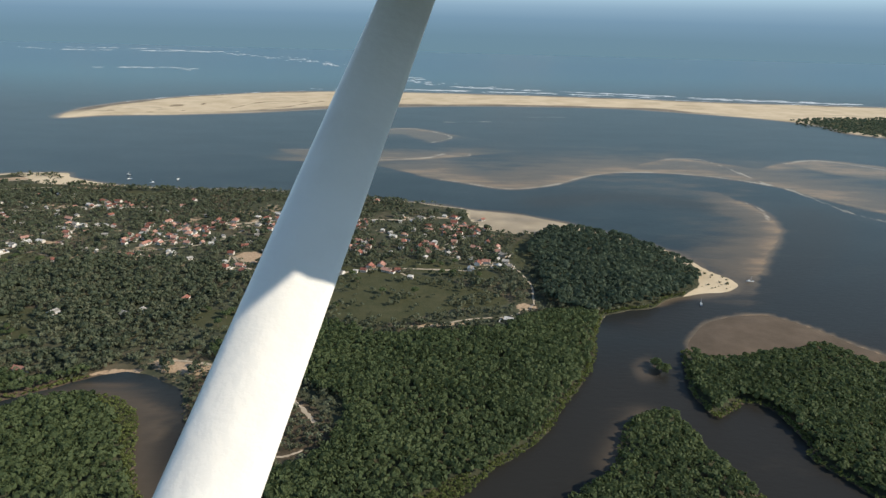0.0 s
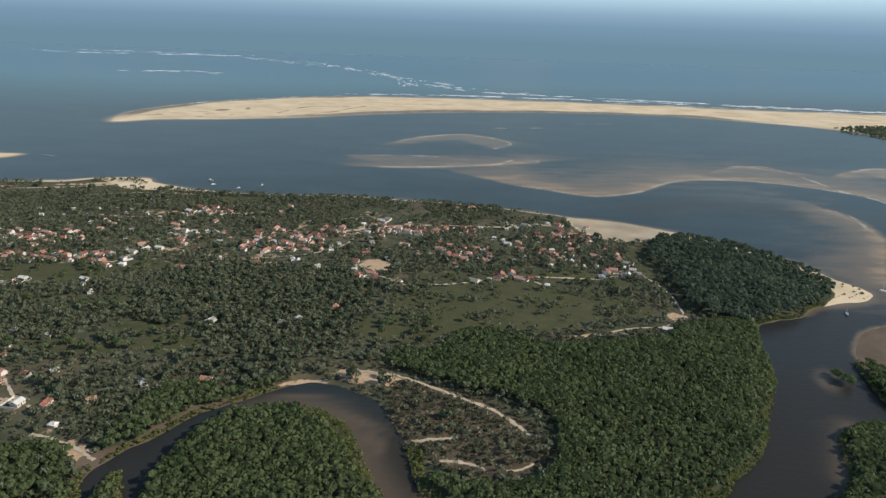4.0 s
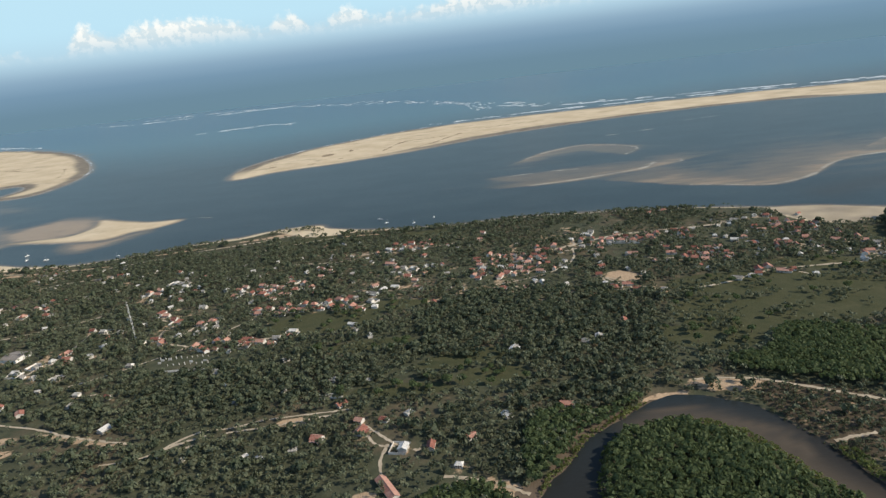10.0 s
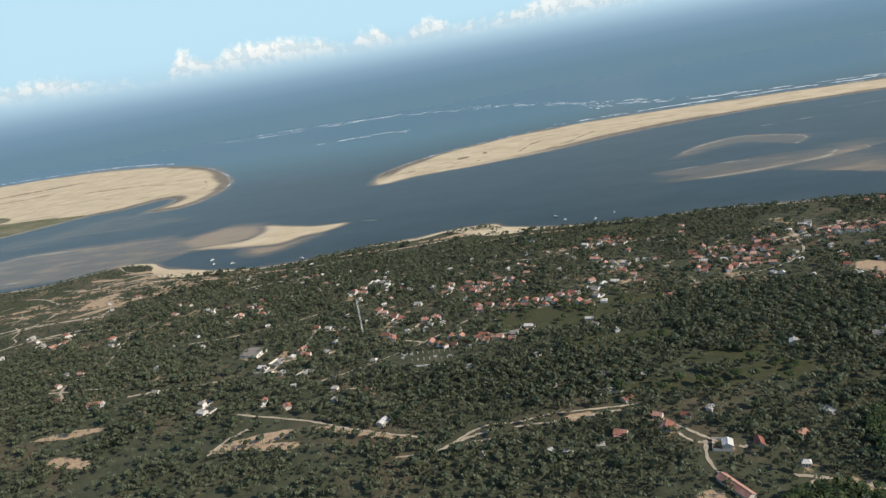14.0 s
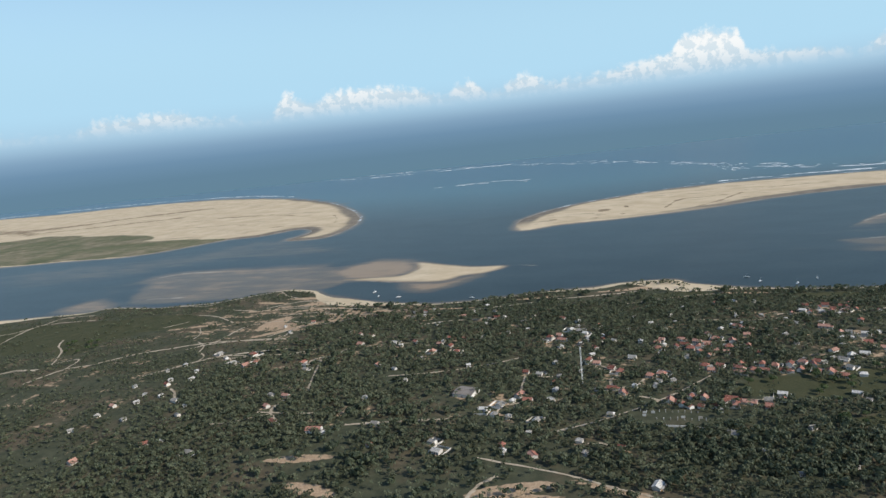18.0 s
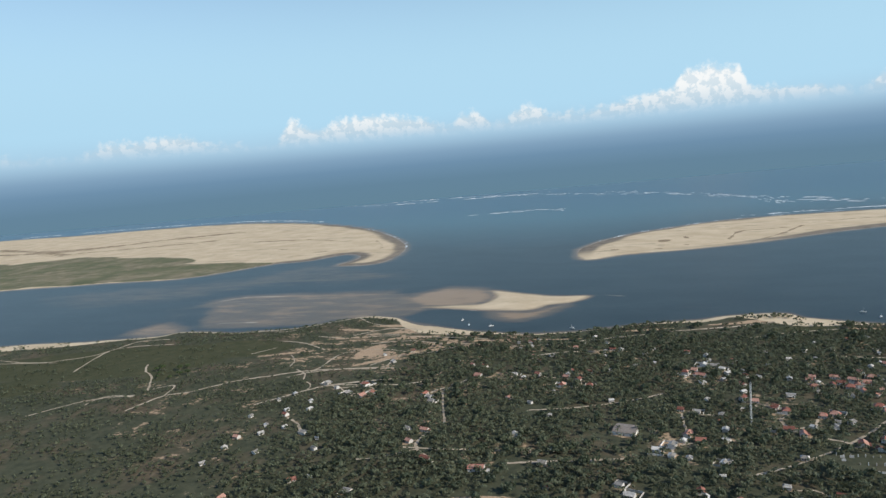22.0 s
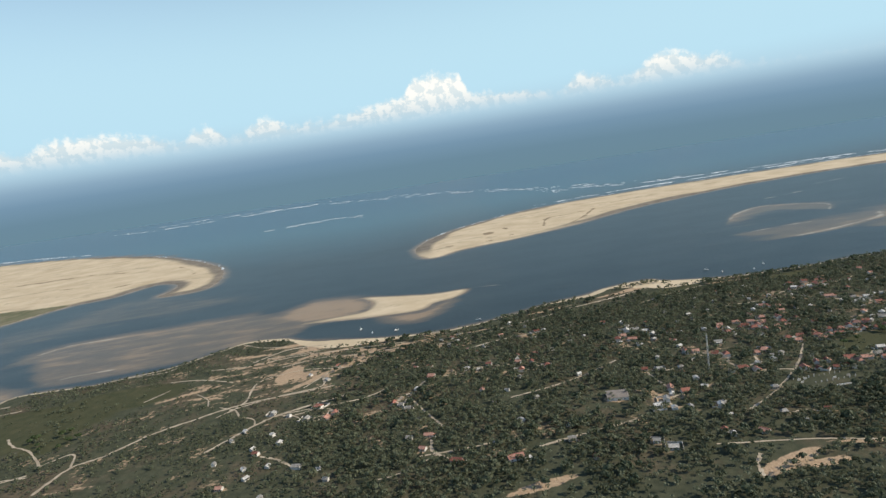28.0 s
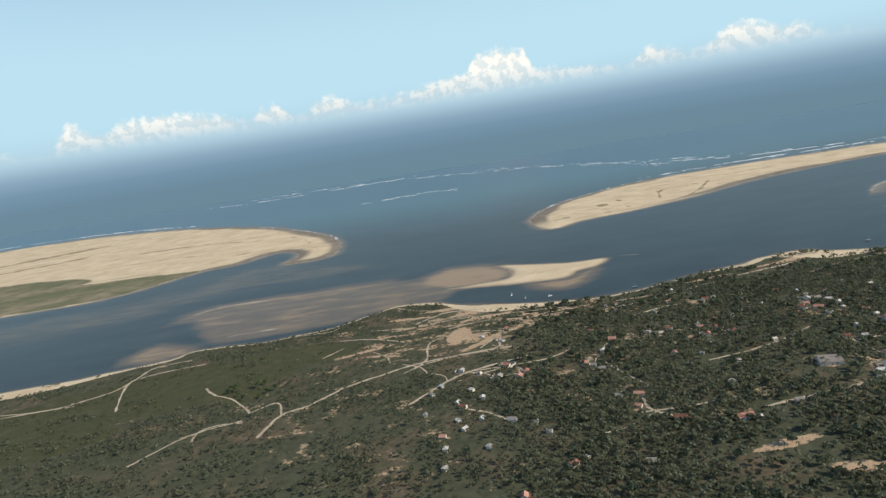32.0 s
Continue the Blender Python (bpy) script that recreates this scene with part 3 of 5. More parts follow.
def line_distance(points, x, y, cap=60):
    d = np.full(x.shape, 1e3)
    p = smooth(points, False, 4)
    lo, hi = p.min(0) - cap, p.max(0) + cap
    near = (x > lo[0]) & (x < hi[0]) & (y > lo[1]) & (y < hi[1])
    px, py = x[near], y[near]
    dn = np.full(px.shape, 1e3)
    for (ax, ay), (bx, by) in zip(p[:-1], p[1:]):
        ex, ey = bx - ax, by - ay
        t = np.clip(((px - ax) * ex + (py - ay) * ey) / (ex * ex + ey * ey + 1e-9), 0, 1)
        dn = np.minimum(dn, np.hypot(px - ax - t * ex, py - ay - t * ey))
    d[near] = dn
    return d


# shoals that rise to a sharp lip on one side and shelve away on the other
FANS = [([(20, 1150), (56, 1121), (104, 1097), (167, 1066), (246, 1102), (331, 1186), (421, 1219), (540, 1200), (633, 1133), (700, 1050)], 150, 1), ([(420, 705), (452, 763), (489, 819), (522, 880), (538, 960), (528, 1020)], 62, 1),
        ([(440, 1285), (500, 1335), (550, 1350), (624, 1305)], 60, -1), ([(700, 1300), (749, 1334), (837, 1372), (930, 1330)], 70, -1), ([(640, 1133), (680, 1040), (760, 940), (860, 880)], 80, 1),
        ([(-174, 1539), (-112, 1610), (-23, 1655), (60, 1600)], 60, -1), ([(-190, 1245), (-90, 1252), (25, 1290), (109, 1331)], 75, 1), ([(-1690, 1310), (-1625, 1351), (-1464, 1346), (-1300, 1340)], 70, -1)]


def line_side(points, x, y):
    """+1 to the left of a line, seen along it, and -1 to its right."""
    p = smooth(points, False, 2)
    best, side = np.full(x.shape, 1e9), np.ones(x.shape)
    for (ax, ay), (bx, by) in zip(p[:-1], p[1:]):
        ex, ey = bx - ax, by - ay
        t = np.clip(((x - ax) * ex + (y - ay) * ey) / (ex * ex + ey * ey + 1e-9), 0, 1)
        d = np.hypot(x - ax - t * ex, y - ay - t * ey)
        near = d < best
        best = np.where(near, d, best)
        side = np.where(near, np.sign(ex * (y - ay) - ey * (x - ax)), side)
    return side


def axis(stops):
    """Grid lines between the stops, each with its own spacing up to there."""
    out = [stops[0][0]]
    for value, step in stops[1:]:
        n = max(1, round((value - out[-1]) / step))
        out += list(np.linspace(out[-1], value, n + 1)[1:])
    return np.array(out)


def grid_mesh(name, xs, ys, z, masks, mat):
    nx, ny = len(xs), len(ys)
    gx, gy = np.meshgrid(xs, ys)
    co = np.stack([gx, gy, z], -1).reshape(-1, 3)
    i = (np.arange(ny - 1)[:, None] * nx + np.arange(nx - 1)).ravel()
    quads = np.stack([i, i + 1, i + nx + 1, i + nx], -1)
    return raw_mesh(name, co, quads, mat, masks, True)


def raw_mesh(name, co, faces, mat, masks=None, shade=False):
    """A mesh from arrays of corners and of faces that all have one number of sides."""
    me = bpy.data.meshes.new(name)
    k = faces.shape[1]
    me.vertices.add(len(co)), me.loops.add(faces.size), me.polygons.add(len(faces))
    me.vertices.foreach_set("co", np.ascontiguousarray(co, np.float32).ravel())
    me.loops.foreach_set("vertex_index", np.ascontiguousarray(faces, np.int32).ravel())
    me.polygons.foreach_set("loop_start", np.arange(0, faces.size, k, dtype=np.int32))
    me.polygons.foreach_set("use_smooth", np.full(len(faces), shade))
    for key, value in (masks or {}).items():
        me.attributes.new(key, "FLOAT", "POINT").data.foreach_set("value", np.ascontiguousarray(value, np.float32).ravel())
    me.update(calc_edges=True)
    me.materials.append(mat)
    return me


RED_WEST = [-1194, 598, -1171, 661, -1132, 475, -1115, 764, -1104, 724, -1094, 735, -1027, 731, -1004, 602, -996, 629, -977, 799, -976, 566, -903, 805, -870, 767, -868, 795, -853, 787,
            -839, 764, -745, 696, -743, 635, -733, 622, -732, 813, -721, 821, -716, 803, -682, 730, -672, 722, -656, 707, -655, 652, -648, 697, -645, 530, -645, 642, -619, 685, -607, 690]
RED_MIDDLE = [-607, 788, -603, 624, -588, 773, -573, 767, -565, 755, -564, 712, -564, 790, -559, 700, -550, 629, -549, 712, -544, 798, -536, 621, -533, 706, -527, 790, -521, 700, -514, 842, -509, 810,
              -501, 830, -499, 711, -484, 717, -472, 720, -458, 723, -454, 695, -446, 685, -442, 433, -424, 835, -414, 453, -414, 812, -411, 438, -411, 912, -401, 923, -397, 904, -386, 895]
RED_CENTRE = [-260, 450, -397, 778, -388, 761, -383, 734, -359, 411, -312, 818, -309, 794, -299, 940, -296, 832, -294, 806, -288, 704, -288, 746, -286, 822, -277, 813, -278, 756, -266, 820,
              -263, 769, -260, 801, -258, 751, -252, 786, -250, 763, -240, 773, -234, 843, -223, 830, -212, 845, -208, 819, -185, 587, -180, 719, -174, 676, -159, 681, -152, 667]
RED_EAST = [-152, 837, -139, 848, -127, 840, -127, 780, -113, 834, -101, 836, -90, 843, -78, 853, -76, 751, -66, 744, -64, 760, -57, 736, -57, 955, -55, 779, -51, 752, -42, 774, -42, 823,
            -37, 959, -24, 676, -19, 688, -7, 694, 1, 677, 12, 679, 49, 765, 68, 833, 75, 779, 76, 862, 76, 885, 88, 839, 89, 853, 100, 706, 100, 758, 105, 866, 110, 711, 125, 747, 126, 763, 129, 838]
PALE_WEST = [-1192, 572, -1168, 767, -1148, 751, -1126, 732, -1125, 614, -1025, 499, -1019, 722, -1012, 708, -998, 764, -932, 802, -919, 792, -869, 565, -806, 906, -803, 532, -795, 516, -772, 600,
             -760, 589, -758, 611, -746, 585, -748, 621, -730, 690, -719, 578, -708, 684, -709, 842, -698, 837, -690, 826, -679, 541, -655, 593, -635, 739, -620, 474, -601, 779, -558, 560]
PALE_MIDDLE = [-520, 626, -506, 640, -481, 884, -446, 642, -434, 705, -433, 728, -431, 902, -428, 688, -424, 738, -410, 744, -412, 894, -405, 813, -391, 807, -378, 412, -340, 387,
               -306, 780, -290, 551, -284, 778, -244, 713, -226, 552, -214, 558, -187, 863, -178, 829, -164, 880, -155, 890]
PALE_EAST = [-127, 657, -65, 853, -49, 668, -33, 672, -33, 764, -16, 818, -1, 795, 5, 884, 27, 660, 31, 877, 46, 881, 51, 776, 63, 890, 67, 736, 78, 721, 91, 688, 122, 559, 123, 698, 132, 713, 131, 735, 134, 699]
HOUSES = [np.array(h, float).reshape(-1, 2) for h in (RED_WEST, RED_MIDDLE, RED_CENTRE, RED_EAST, PALE_WEST, PALE_MIDDLE, PALE_EAST)]
ALL_HOUSES = np.concatenate(HOUSES)


def house_distance(x, y):
    d = np.full(x.shape, 99.0)
    for hx, hy in ALL_HOUSES:
        near = (np.abs(x - hx) < 40) & (np.abs(y - hy) < 40)
        d[near] = np.minimum(d[near], np.hypot(x[near] - hx, y[near] - hy))
    return d


def heights(x, y):
    """Height of the bare ground and its masks at many places."""
    rag = 5.0 * ragged(x, y)
    main = edge_distance(MAINLAND, x, y) + rag
    south = np.maximum(edge_distance(SOUTHLAND, x, y), np.maximum(edge_distance(STRIP_P, x, y), edge_distance(ISLE_P, x, y))) + rag * 0.6
    spit = np.maximum(np.maximum(edge_distance(SPIT_E, x, y, 300), edge_distance(SPIT_W, x, y, 300)), edge_distance(BAR_P, x, y)) + rag
    mud = edge_distance(MUD_P, x, y) + rag * 0.5
    land = np.maximum(np.maximum(main, south), np.maximum(spit, mud))
    z = np.clip(land * 0.07, -2.5, 1.3) + np.where(land > 3, 0.5 * value_noise(x, y, 60, 9), 0)
    z = np.where(spit > 10, z + np.clip((spit - 10) * 0.02, 0, 1.6) * value_noise(x, y, 90, 12), z)
    north = y > 560 + 0.0 * x
    beach = np.clip((beach_width(x, y) - main) / 6 + 0.5, 0, 1) * north * (main > -30)
    beach = np.maximum(beach, np.clip((edge_distance(POINT_BEACH, x, y, 60) + 4 * ragged(x, y, 37)) / 5 + 0.5, 0, 1) * (main > -30))
    green_e = np.clip(oval(x, y, 1700, 1750, 680, 260, -14) * 6, 0, 1)
    green_w = np.clip(edge_distance(MARSH, x, y, 200) / 70 + 0.45 + 0.8 * (value_noise(x + 0.6 * y, 2.5 * y, 150, 81) - 0.5), 0, 1) * (spit > 4)
    sand = np.maximum(beach, np.where(spit > -25, 1.0, 0.0) * (1 - green_e))
    grass = np.zeros(x.shape)
    for m in MEADOWS:
        grass = np.maximum(grass, np.clip(oval(x, y, *m) * 2.5, 0, 1))
    grass = np.maximum(grass, np.clip(edge_distance(LONG_MEADOW, x, y, 60) / 14 + 0.3, 0, 1))
    grass = np.maximum(grass, green_e * (spit > 0))
    dirt = np.zeros(x.shape)
    for m in CLEARINGS:
        dirt = np.maximum(dirt, np.clip(oval(x, y, *m) * 2.2, 0, 0.8))
    for k, m in enumerate(DRY):
        dirt = np.maximum(dirt, np.clip(oval(x, y, *m) * 1.6, 0, 0.38 if k == 2 else 0.34))
    dirt = np.maximum(dirt, 0.50 * np.clip((-950 - x) / 200, 0, 1) * value_noise(x, y, 16, 51) * (value_noise(x, y, 70, 52) > 0.55))
    town = np.maximum(oval(x, y, -330, 800, 560, 200, -4), oval(x, y, -820, 760, 420, 260, 8))
    dirt = np.maximum(dirt, np.clip(town * 3, 0, 1) * 0.60 * value_noise(x, y, 13, 91) * (value_noise(x, y, 70, 92) > 0.5))
    shore = np.clip(oval(x, y, -1120, 930, 240, 150, 10) * 4, 0, 1)
    dirt = np.maximum(dirt, shore * 0.66 * value_noise(x + 0.5 * y, 2.2 * y, 22, 93))
    dirt = np.maximum(dirt, np.clip(0.66 - house_distance(x, y) / 26, 0, 1))
    heath = np.clip(np.maximum(edge_distance(HEATH_P, x, y, 60) / 8 + 0.5, oval(x, y, *THIN) * 3), 0, 1)
    fringe = (main > -3) & (main < 9 + 8 * ragged(x, y, 44)) & (x > -108) & (x < 78) & (y < 372)
    fringe |= edge_distance(BANK_GRASS, x, y, 40) > 2 * ragged(x, y, 45)
    grass = np.where(fringe, 0.95, grass)
    muds = np.maximum(np.clip((0.5 - np.minimum(main, 999)) / 3, 0, 1) * (y < 600) * (south < 1.5) * (mud < -2), np.clip((0 - south) / 3, 0, 1) * (south > -30))
    muds = np.maximum(muds, (mud > -8) * (mud > south) * 0.9)
    wet = np.clip((np.where(x < -1200, 44, 36) + 40 * (value_noise(x, y, 130, 61) - 0.5) - spit) / 14, 0, 1) * (spit > -20) * np.clip((y - 1740 - 0.16 * (x + 900)) / 90, 0, 1) * (y > 1650)
    wet = np.maximum(wet, 0.7 * np.clip((9 - edge_distance(BAR_P, x, y)) / 8, 0, 1) * (y < 1500) * (spit > -20))
    wet = np.maximum(wet, 0.6 * np.clip((4 - spit) / 4, 0, 1) * (spit > -20))
    # old strandlines and damp hollows on the sand banks
    strand = np.zeros(x.shape)
    for points, wide in STRANDS:
        strand = np.maximum(strand, 0.6 * np.exp(-((line_distance(points, x, y, 300) / (wide * (0.4 + 1.6 * value_noise(x, y, 60, 83)))) ** 2)))
    for m in HOLLOWS:
        strand = np.maximum(strand, np.clip(oval(x, y, *m) * 1.3 + 0.9 * ragged(x, y, 84), 0, 0.8))
    wet = np.maximum(wet, 0.75 * np.clip((255 - x) / 60, 0, 1) * (edge_distance(POINT_BEACH, x, y, 60) > 0) * (0.5 + 0.7 * value_noise(x, y, 18, 85)))
    wet = np.where(green_w > 0.5, np.minimum(wet, 0.15), wet)
    dune = np.clip((spit - 25) / 20, 0, 1)
    return z, land, main, south, spit, dict(sand=sand, grass=grass, dirt=dirt, mud=muds, wet=wet, dune=dune, marsh=green_w, heath=heath, strand=strand)


SURVEY = {}


def lie(x, y):
    """Height of the finished ground sheet at many places."""
    xs, ys, z = SURVEY["xs"], SURVEY["ys"], SURVEY["z"]
    i = np.clip(np.searchsorted(xs, x) - 1, 0, len(xs) - 2)
    j = np.clip(np.searchsorted(ys, y) - 1, 0, len(ys) - 2)
    u, v = (x - xs[i]) / (xs[i + 1] - xs[i]), (y - ys[j]) / (ys[j + 1] - ys[j])
    return (z[j, i] * (1 - u) + z[j, i + 1] * u) * (1 - v) + (z[j + 1, i] * (1 - u) + z[j + 1, i + 1] * u) * v


def build_ground():
    xs = axis([(-9000, 1), (-4400, 800), (-2600, 36), (-1500, 12), (500, 5), (1400, 10), (9000, 800)])
    ys = axis([(-1500, 1), (-480, 510), (180, 15), (700, 4), (1150, 5), (2300, 8), (3200, 20), (4000, 60), (9000, 1000)])
    gx, gy = np.meshgrid(xs, ys)
    z, *_, masks = heights(gx, gy)
    SURVEY.update(xs=xs, ys=ys, z=z)
    tagged(new("ground", grid_mesh("ground", xs, ys, z, masks, GROUND)), "sandy coastal ground with scrub soil, meadows and pale beaches", "ground", kind="structure")


def build_water():
    xs = axis([(-9000, 1), (-2600, 800), (-1800, 40), (-1300, 12), (1100, 7), (1300, 20), (9000, 900)])
    ys = axis([(-1500, 1), (0, 500), (180, 30), (500, 5), (1000, 8), (1700, 6), (2700, 12), (4200, 100), (9000, 800)])
    x, y = np.meshgrid(xs, ys)
    shoal = np.zeros(x.shape)
    for p, soft, full in zip(SHOALS, (70, 26, 30, 25, 30, 64, 44, 40, 90), (0.20, 0.74, 0.85, 0.62, 0.62, 1.1, 1.0, 0.9, 0.36)):
        shoal = np.maximum(shoal, full * np.clip(0.5 + edge_distance(p, x, y) / soft, 0, 1))
    for k, (points, fade, side) in enumerate(FANS):
        d, s = line_distance(points, x, y, 260), line_side(points, x, y) * side
        shoal = np.maximum(shoal, 0.92 * np.exp(-((d / np.where(s > 0, fade, 7.0 if k < 7 else 28.0)) ** 1.25)))
    for p, soft in ((SPIT_E, 30), (SPIT_W, 34), (BAR_P, 14), (MUD_P, 6)):
        shoal = np.maximum(shoal, np.clip(1 + edge_distance(p, x, y) / soft, 0, 1))
    shoal = np.maximum(shoal, 0.75 * np.clip(1 + edge_distance(MAINLAND, x, y) / 14, 0, 1) * (y > 600))
    crest = np.zeros(x.shape)
    for points, wide in CRESTS:
        crest = np.maximum(crest, np.exp(-((line_distance(points, x, y) / wide) ** 2)))
    silt = np.zeros(x.shape)
    for s in SILT:
        silt = np.maximum(silt, np.clip(oval(x, y, *s) * 1.6, 0, 1))
    # mud banks under water along the inside of the bends
    for line, wide in (([(-214, 416), (-181, 422), (-154, 406), (-138, 374), (-127, 345), (-112, 318), (-96, 298)], 13), ([(-60, 292), (-20, 280), (20, 288), (60, 310)], 9), ([(-245, 300), (-243, 240), (-240, 180)], 12), ([(170, 354), (186, 384), (205, 412)], 10)):
        silt = np.maximum(silt, 0.95 * np.exp(-((line_distance(line, x, y) / wide) ** 2)))
    river = np.maximum(np.clip((640 - y + (x - 250) * 0.3) / 160, 0, 1), 0.8 * np.clip((830 - y + (x - 300) * 0.45) / 260, 0, 1) * np.clip((x - 230) / 120, 0, 1))
    for line, wide in (([(256, 566), (359, 623), (451, 705), (545, 833), (600, 940)], 75), ([(216, 990), (330, 1030), (430, 1010), (500, 950)], 40)):
        river = np.maximum(river, 0.9 * np.exp(-((line_distance(line, x, y, 260) / wide) ** 2)))
    sea = np.clip((y - (1900 + 0.25 * np.abs(x + 1100))) / 900, 0, 1)
    me = grid_mesh("water", xs, ys, np.zeros(x.shape), dict(shoal=shoal, crest=crest, silt=silt, river=river, sea=sea), WATER)
    tagged(new("water", me), "calm silty estuary water opening onto a blue sea", "water", kind="structure")


build_ground()
build_water()

# ---- woods ----


def clump_crown(seed, leaves, squash=0.75, grain=0.30, jitter=0.28):
    """One crown of unit radius: many leaf clumps, four corners each, facing outward and up."""
    r = np.random.RandomState(seed)
    quads = []
    lobes = [np.array([math.cos(a) * d, math.sin(a) * d, h]) for a, d, h in zip(r.rand(6) * 6.283, 0.25 + 0.35 * r.rand(6), -0.1 + 0.5 * r.rand(6))]
    for k in range(leaves):
        lobe = lobes[k % len(lobes)]
        d = r.normal(size=3)
        d[2] = abs(d[2]) * 0.9 - 0.25
        d /= np.linalg.norm(d)
        centre = lobe + d * (0.5 + 0.12 * r.rand())
        centre[2] *= squash
        nrm = d + r.normal(size=3) * jitter
        nrm /= np.linalg.norm(nrm)
        u = np.cross(nrm, (0.3, 0.2, 1.0))
        u /= np.linalg.norm(u)
        v = np.cross(nrm, u)
        size = grain * (1 + 0.5 * r.rand())
        turn = r.rand() * 6.283
        corner = []
        for q in range(4):
            a = turn + q * 1.5708 + 0.35 * r.normal()
            corner.append(centre + size * (1 + 0.2 * r.normal()) * (math.cos(a) * u + math.sin(a) * v) - 0.07 * nrm * (q % 2))
        quads.append(corner)
    return np.array(quads)  # leaves, 4, 3


def palm_crown(seed, fronds=9):
    r = np.random.RandomState(seed)
    quads = []
    for k in range(fronds):
        a = 6.283 * k / fronds + 0.3 * r.normal()
        way, side = np.array([math.cos(a), math.sin(a), 0]), np.array([-math.sin(a), math.cos(a), 0])
        rise = 0.25 + 0.35 * r.rand()
        p = [np.zeros(3), way * 0.55 + (0, 0, rise), way * 1.0 + (0, 0, rise - 0.45)]
        w = [0.05, 0.16, 0.03]
        for i in range(2):
            quads.append([p[i] - side * w[i], p[i] + side * w[i], p[i + 1] + side * w[i + 1], p[i + 1] - side * w[i + 1]])
    for k in range(4):
        a = 1.5708 * k
        c, s = math.cos(a), math.sin(a)
        c2, s2 = math.cos(a + 1.5708), math.sin(a + 1.5708)
        quads.append([(0.035 * c, 0.035 * s, -2.2), (0.035 * c2, 0.035 * s2, -2.2), (0.025 * c2, 0.025 * s2, 0), (0.025 * c, 0.025 * s, 0)])
    return np.array(quads)


def scatter(name, places, radius, lift, crowns, mat, label, category, seed):
    """All the crowns of one wood as one mesh: places (n, 3), radii and heights of the crowns' middles."""
    r = np.random.RandomState(seed)
    pieces = []
    which = r.randint(len(crowns), size=len(places))
    for k, crown in enumerate(crowns):
        sel = which == k
        m = int(sel.sum())
        if not m:
            continue
        a = r.rand(m) * 6.283
        c, s = np.cos(a), np.sin(a)
        q = crown[None] * (radius[sel] * 1.0)[:, None, None, None]
        x = q[..., 0] * c[:, None, None] - q[..., 1] * s[:, None, None]
        y = q[..., 0] * s[:, None, None] + q[..., 1] * c[:, None, None]
        out = np.stack([x, y, q[..., 2] * (0.85 + 0.3 * r.rand(m))[:, None, None]], -1)
        out += places[sel][:, None, None, :]
        out[..., 2] += lift[sel][:, None, None]
        pieces.append(out.reshape(-1, 3))
    co = np.concatenate(pieces)
    faces = np.arange(len(co)).reshape(-1, 4)
    return tagged(new(name, raw_mesh(name, co, faces, mat)), label, category, kind="stuff")


BELT = smooth([(-125, 490), (-98, 500), (-71, 528), (-45, 543), (-17, 533), (12, 514), (57, 528), (110, 542), (150, 572), (175, 578), (212, 577), (245, 560), (232, 450), (182, 366), (100, 296), (20, 266),
               (-60, 266), (-104, 300), (-118, 338), (-86, 342), (-60, 336), (-28, 344), (-10, 362), (-4, 394), (-22, 428), (-62, 446), (-97, 462)])
NORTH_WOOD = smooth([(195, 821), (168, 778), (163, 719), (167, 667), (162, 621), (169, 593), (187, 581), (215, 580), (239, 594), (265, 605), (295, 632), (328, 653), (340, 682), (342, 720), (325, 757), (294, 804), (260, 830), (227, 844)])
WEST_BELT = smooth([(-296, 372), (-292, 411), (-284, 432), (-263, 444), (-229, 433), (-212, 429), (-221, 415), (-247, 398), (-265, 379), (-274, 352)])
DENSE = [smooth(p) for p in ([(-380, 623), (-344, 700), (-225, 700), (-150, 650), (-162, 560), (-185, 505), (-240, 478), (-262, 520), (-320, 545), (-372, 560)], [(-610, 515), (-568, 575), (-480, 560), (-430, 555), (-402, 510), (-478, 488)],
                                  [(-300, 470), (-200, 475), (-215, 448), (-285, 446)])]
RUIN = (-602, 588, 36, 20, -3)
HEATH = [(-70, 390, 78, 52, -25), (-130, 440, 50, 40, 0)]
ESTATE = (-396, 336, 24, 15, 30)
GROVES = [(-338, 336, 30, 28, 0), (-345, 290, 34, 24, 0), (236, 478, 7, 13, 10)]


def wood_depth(x, y):
    """How deep inside the mangrove belts a place lies."""
    return np.maximum(edge_distance(BELT, x, y, 90), edge_distance(NORTH_WOOD, x, y, 90)) + 7 * ragged(x, y, 8)


def in_dense(x, y):
    d = np.full(x.shape, -40.0)
    for p in DENSE:
        d = np.maximum(d, edge_distance(p, x, y, 40))
    return d + 10 * ragged(x, y, 58)


def spots(step, seed, x0, x1, y0, y1):
    """Jittered places, one in each cell."""
    r = np.random.RandomState(seed)
    gx, gy = np.meshgrid(np.arange(x0, x1, step), np.arange(y0, y1, step))
    return gx.ravel() + r.rand(gx.size) * step, gy.ravel() + r.rand(gx.size) * step, r


def in_ovals(x, y, ovals):
    v = np.full(x.shape, -9.0)
    for o in ovals:
        v = np.maximum(v, oval(x, y, *o))
    return v


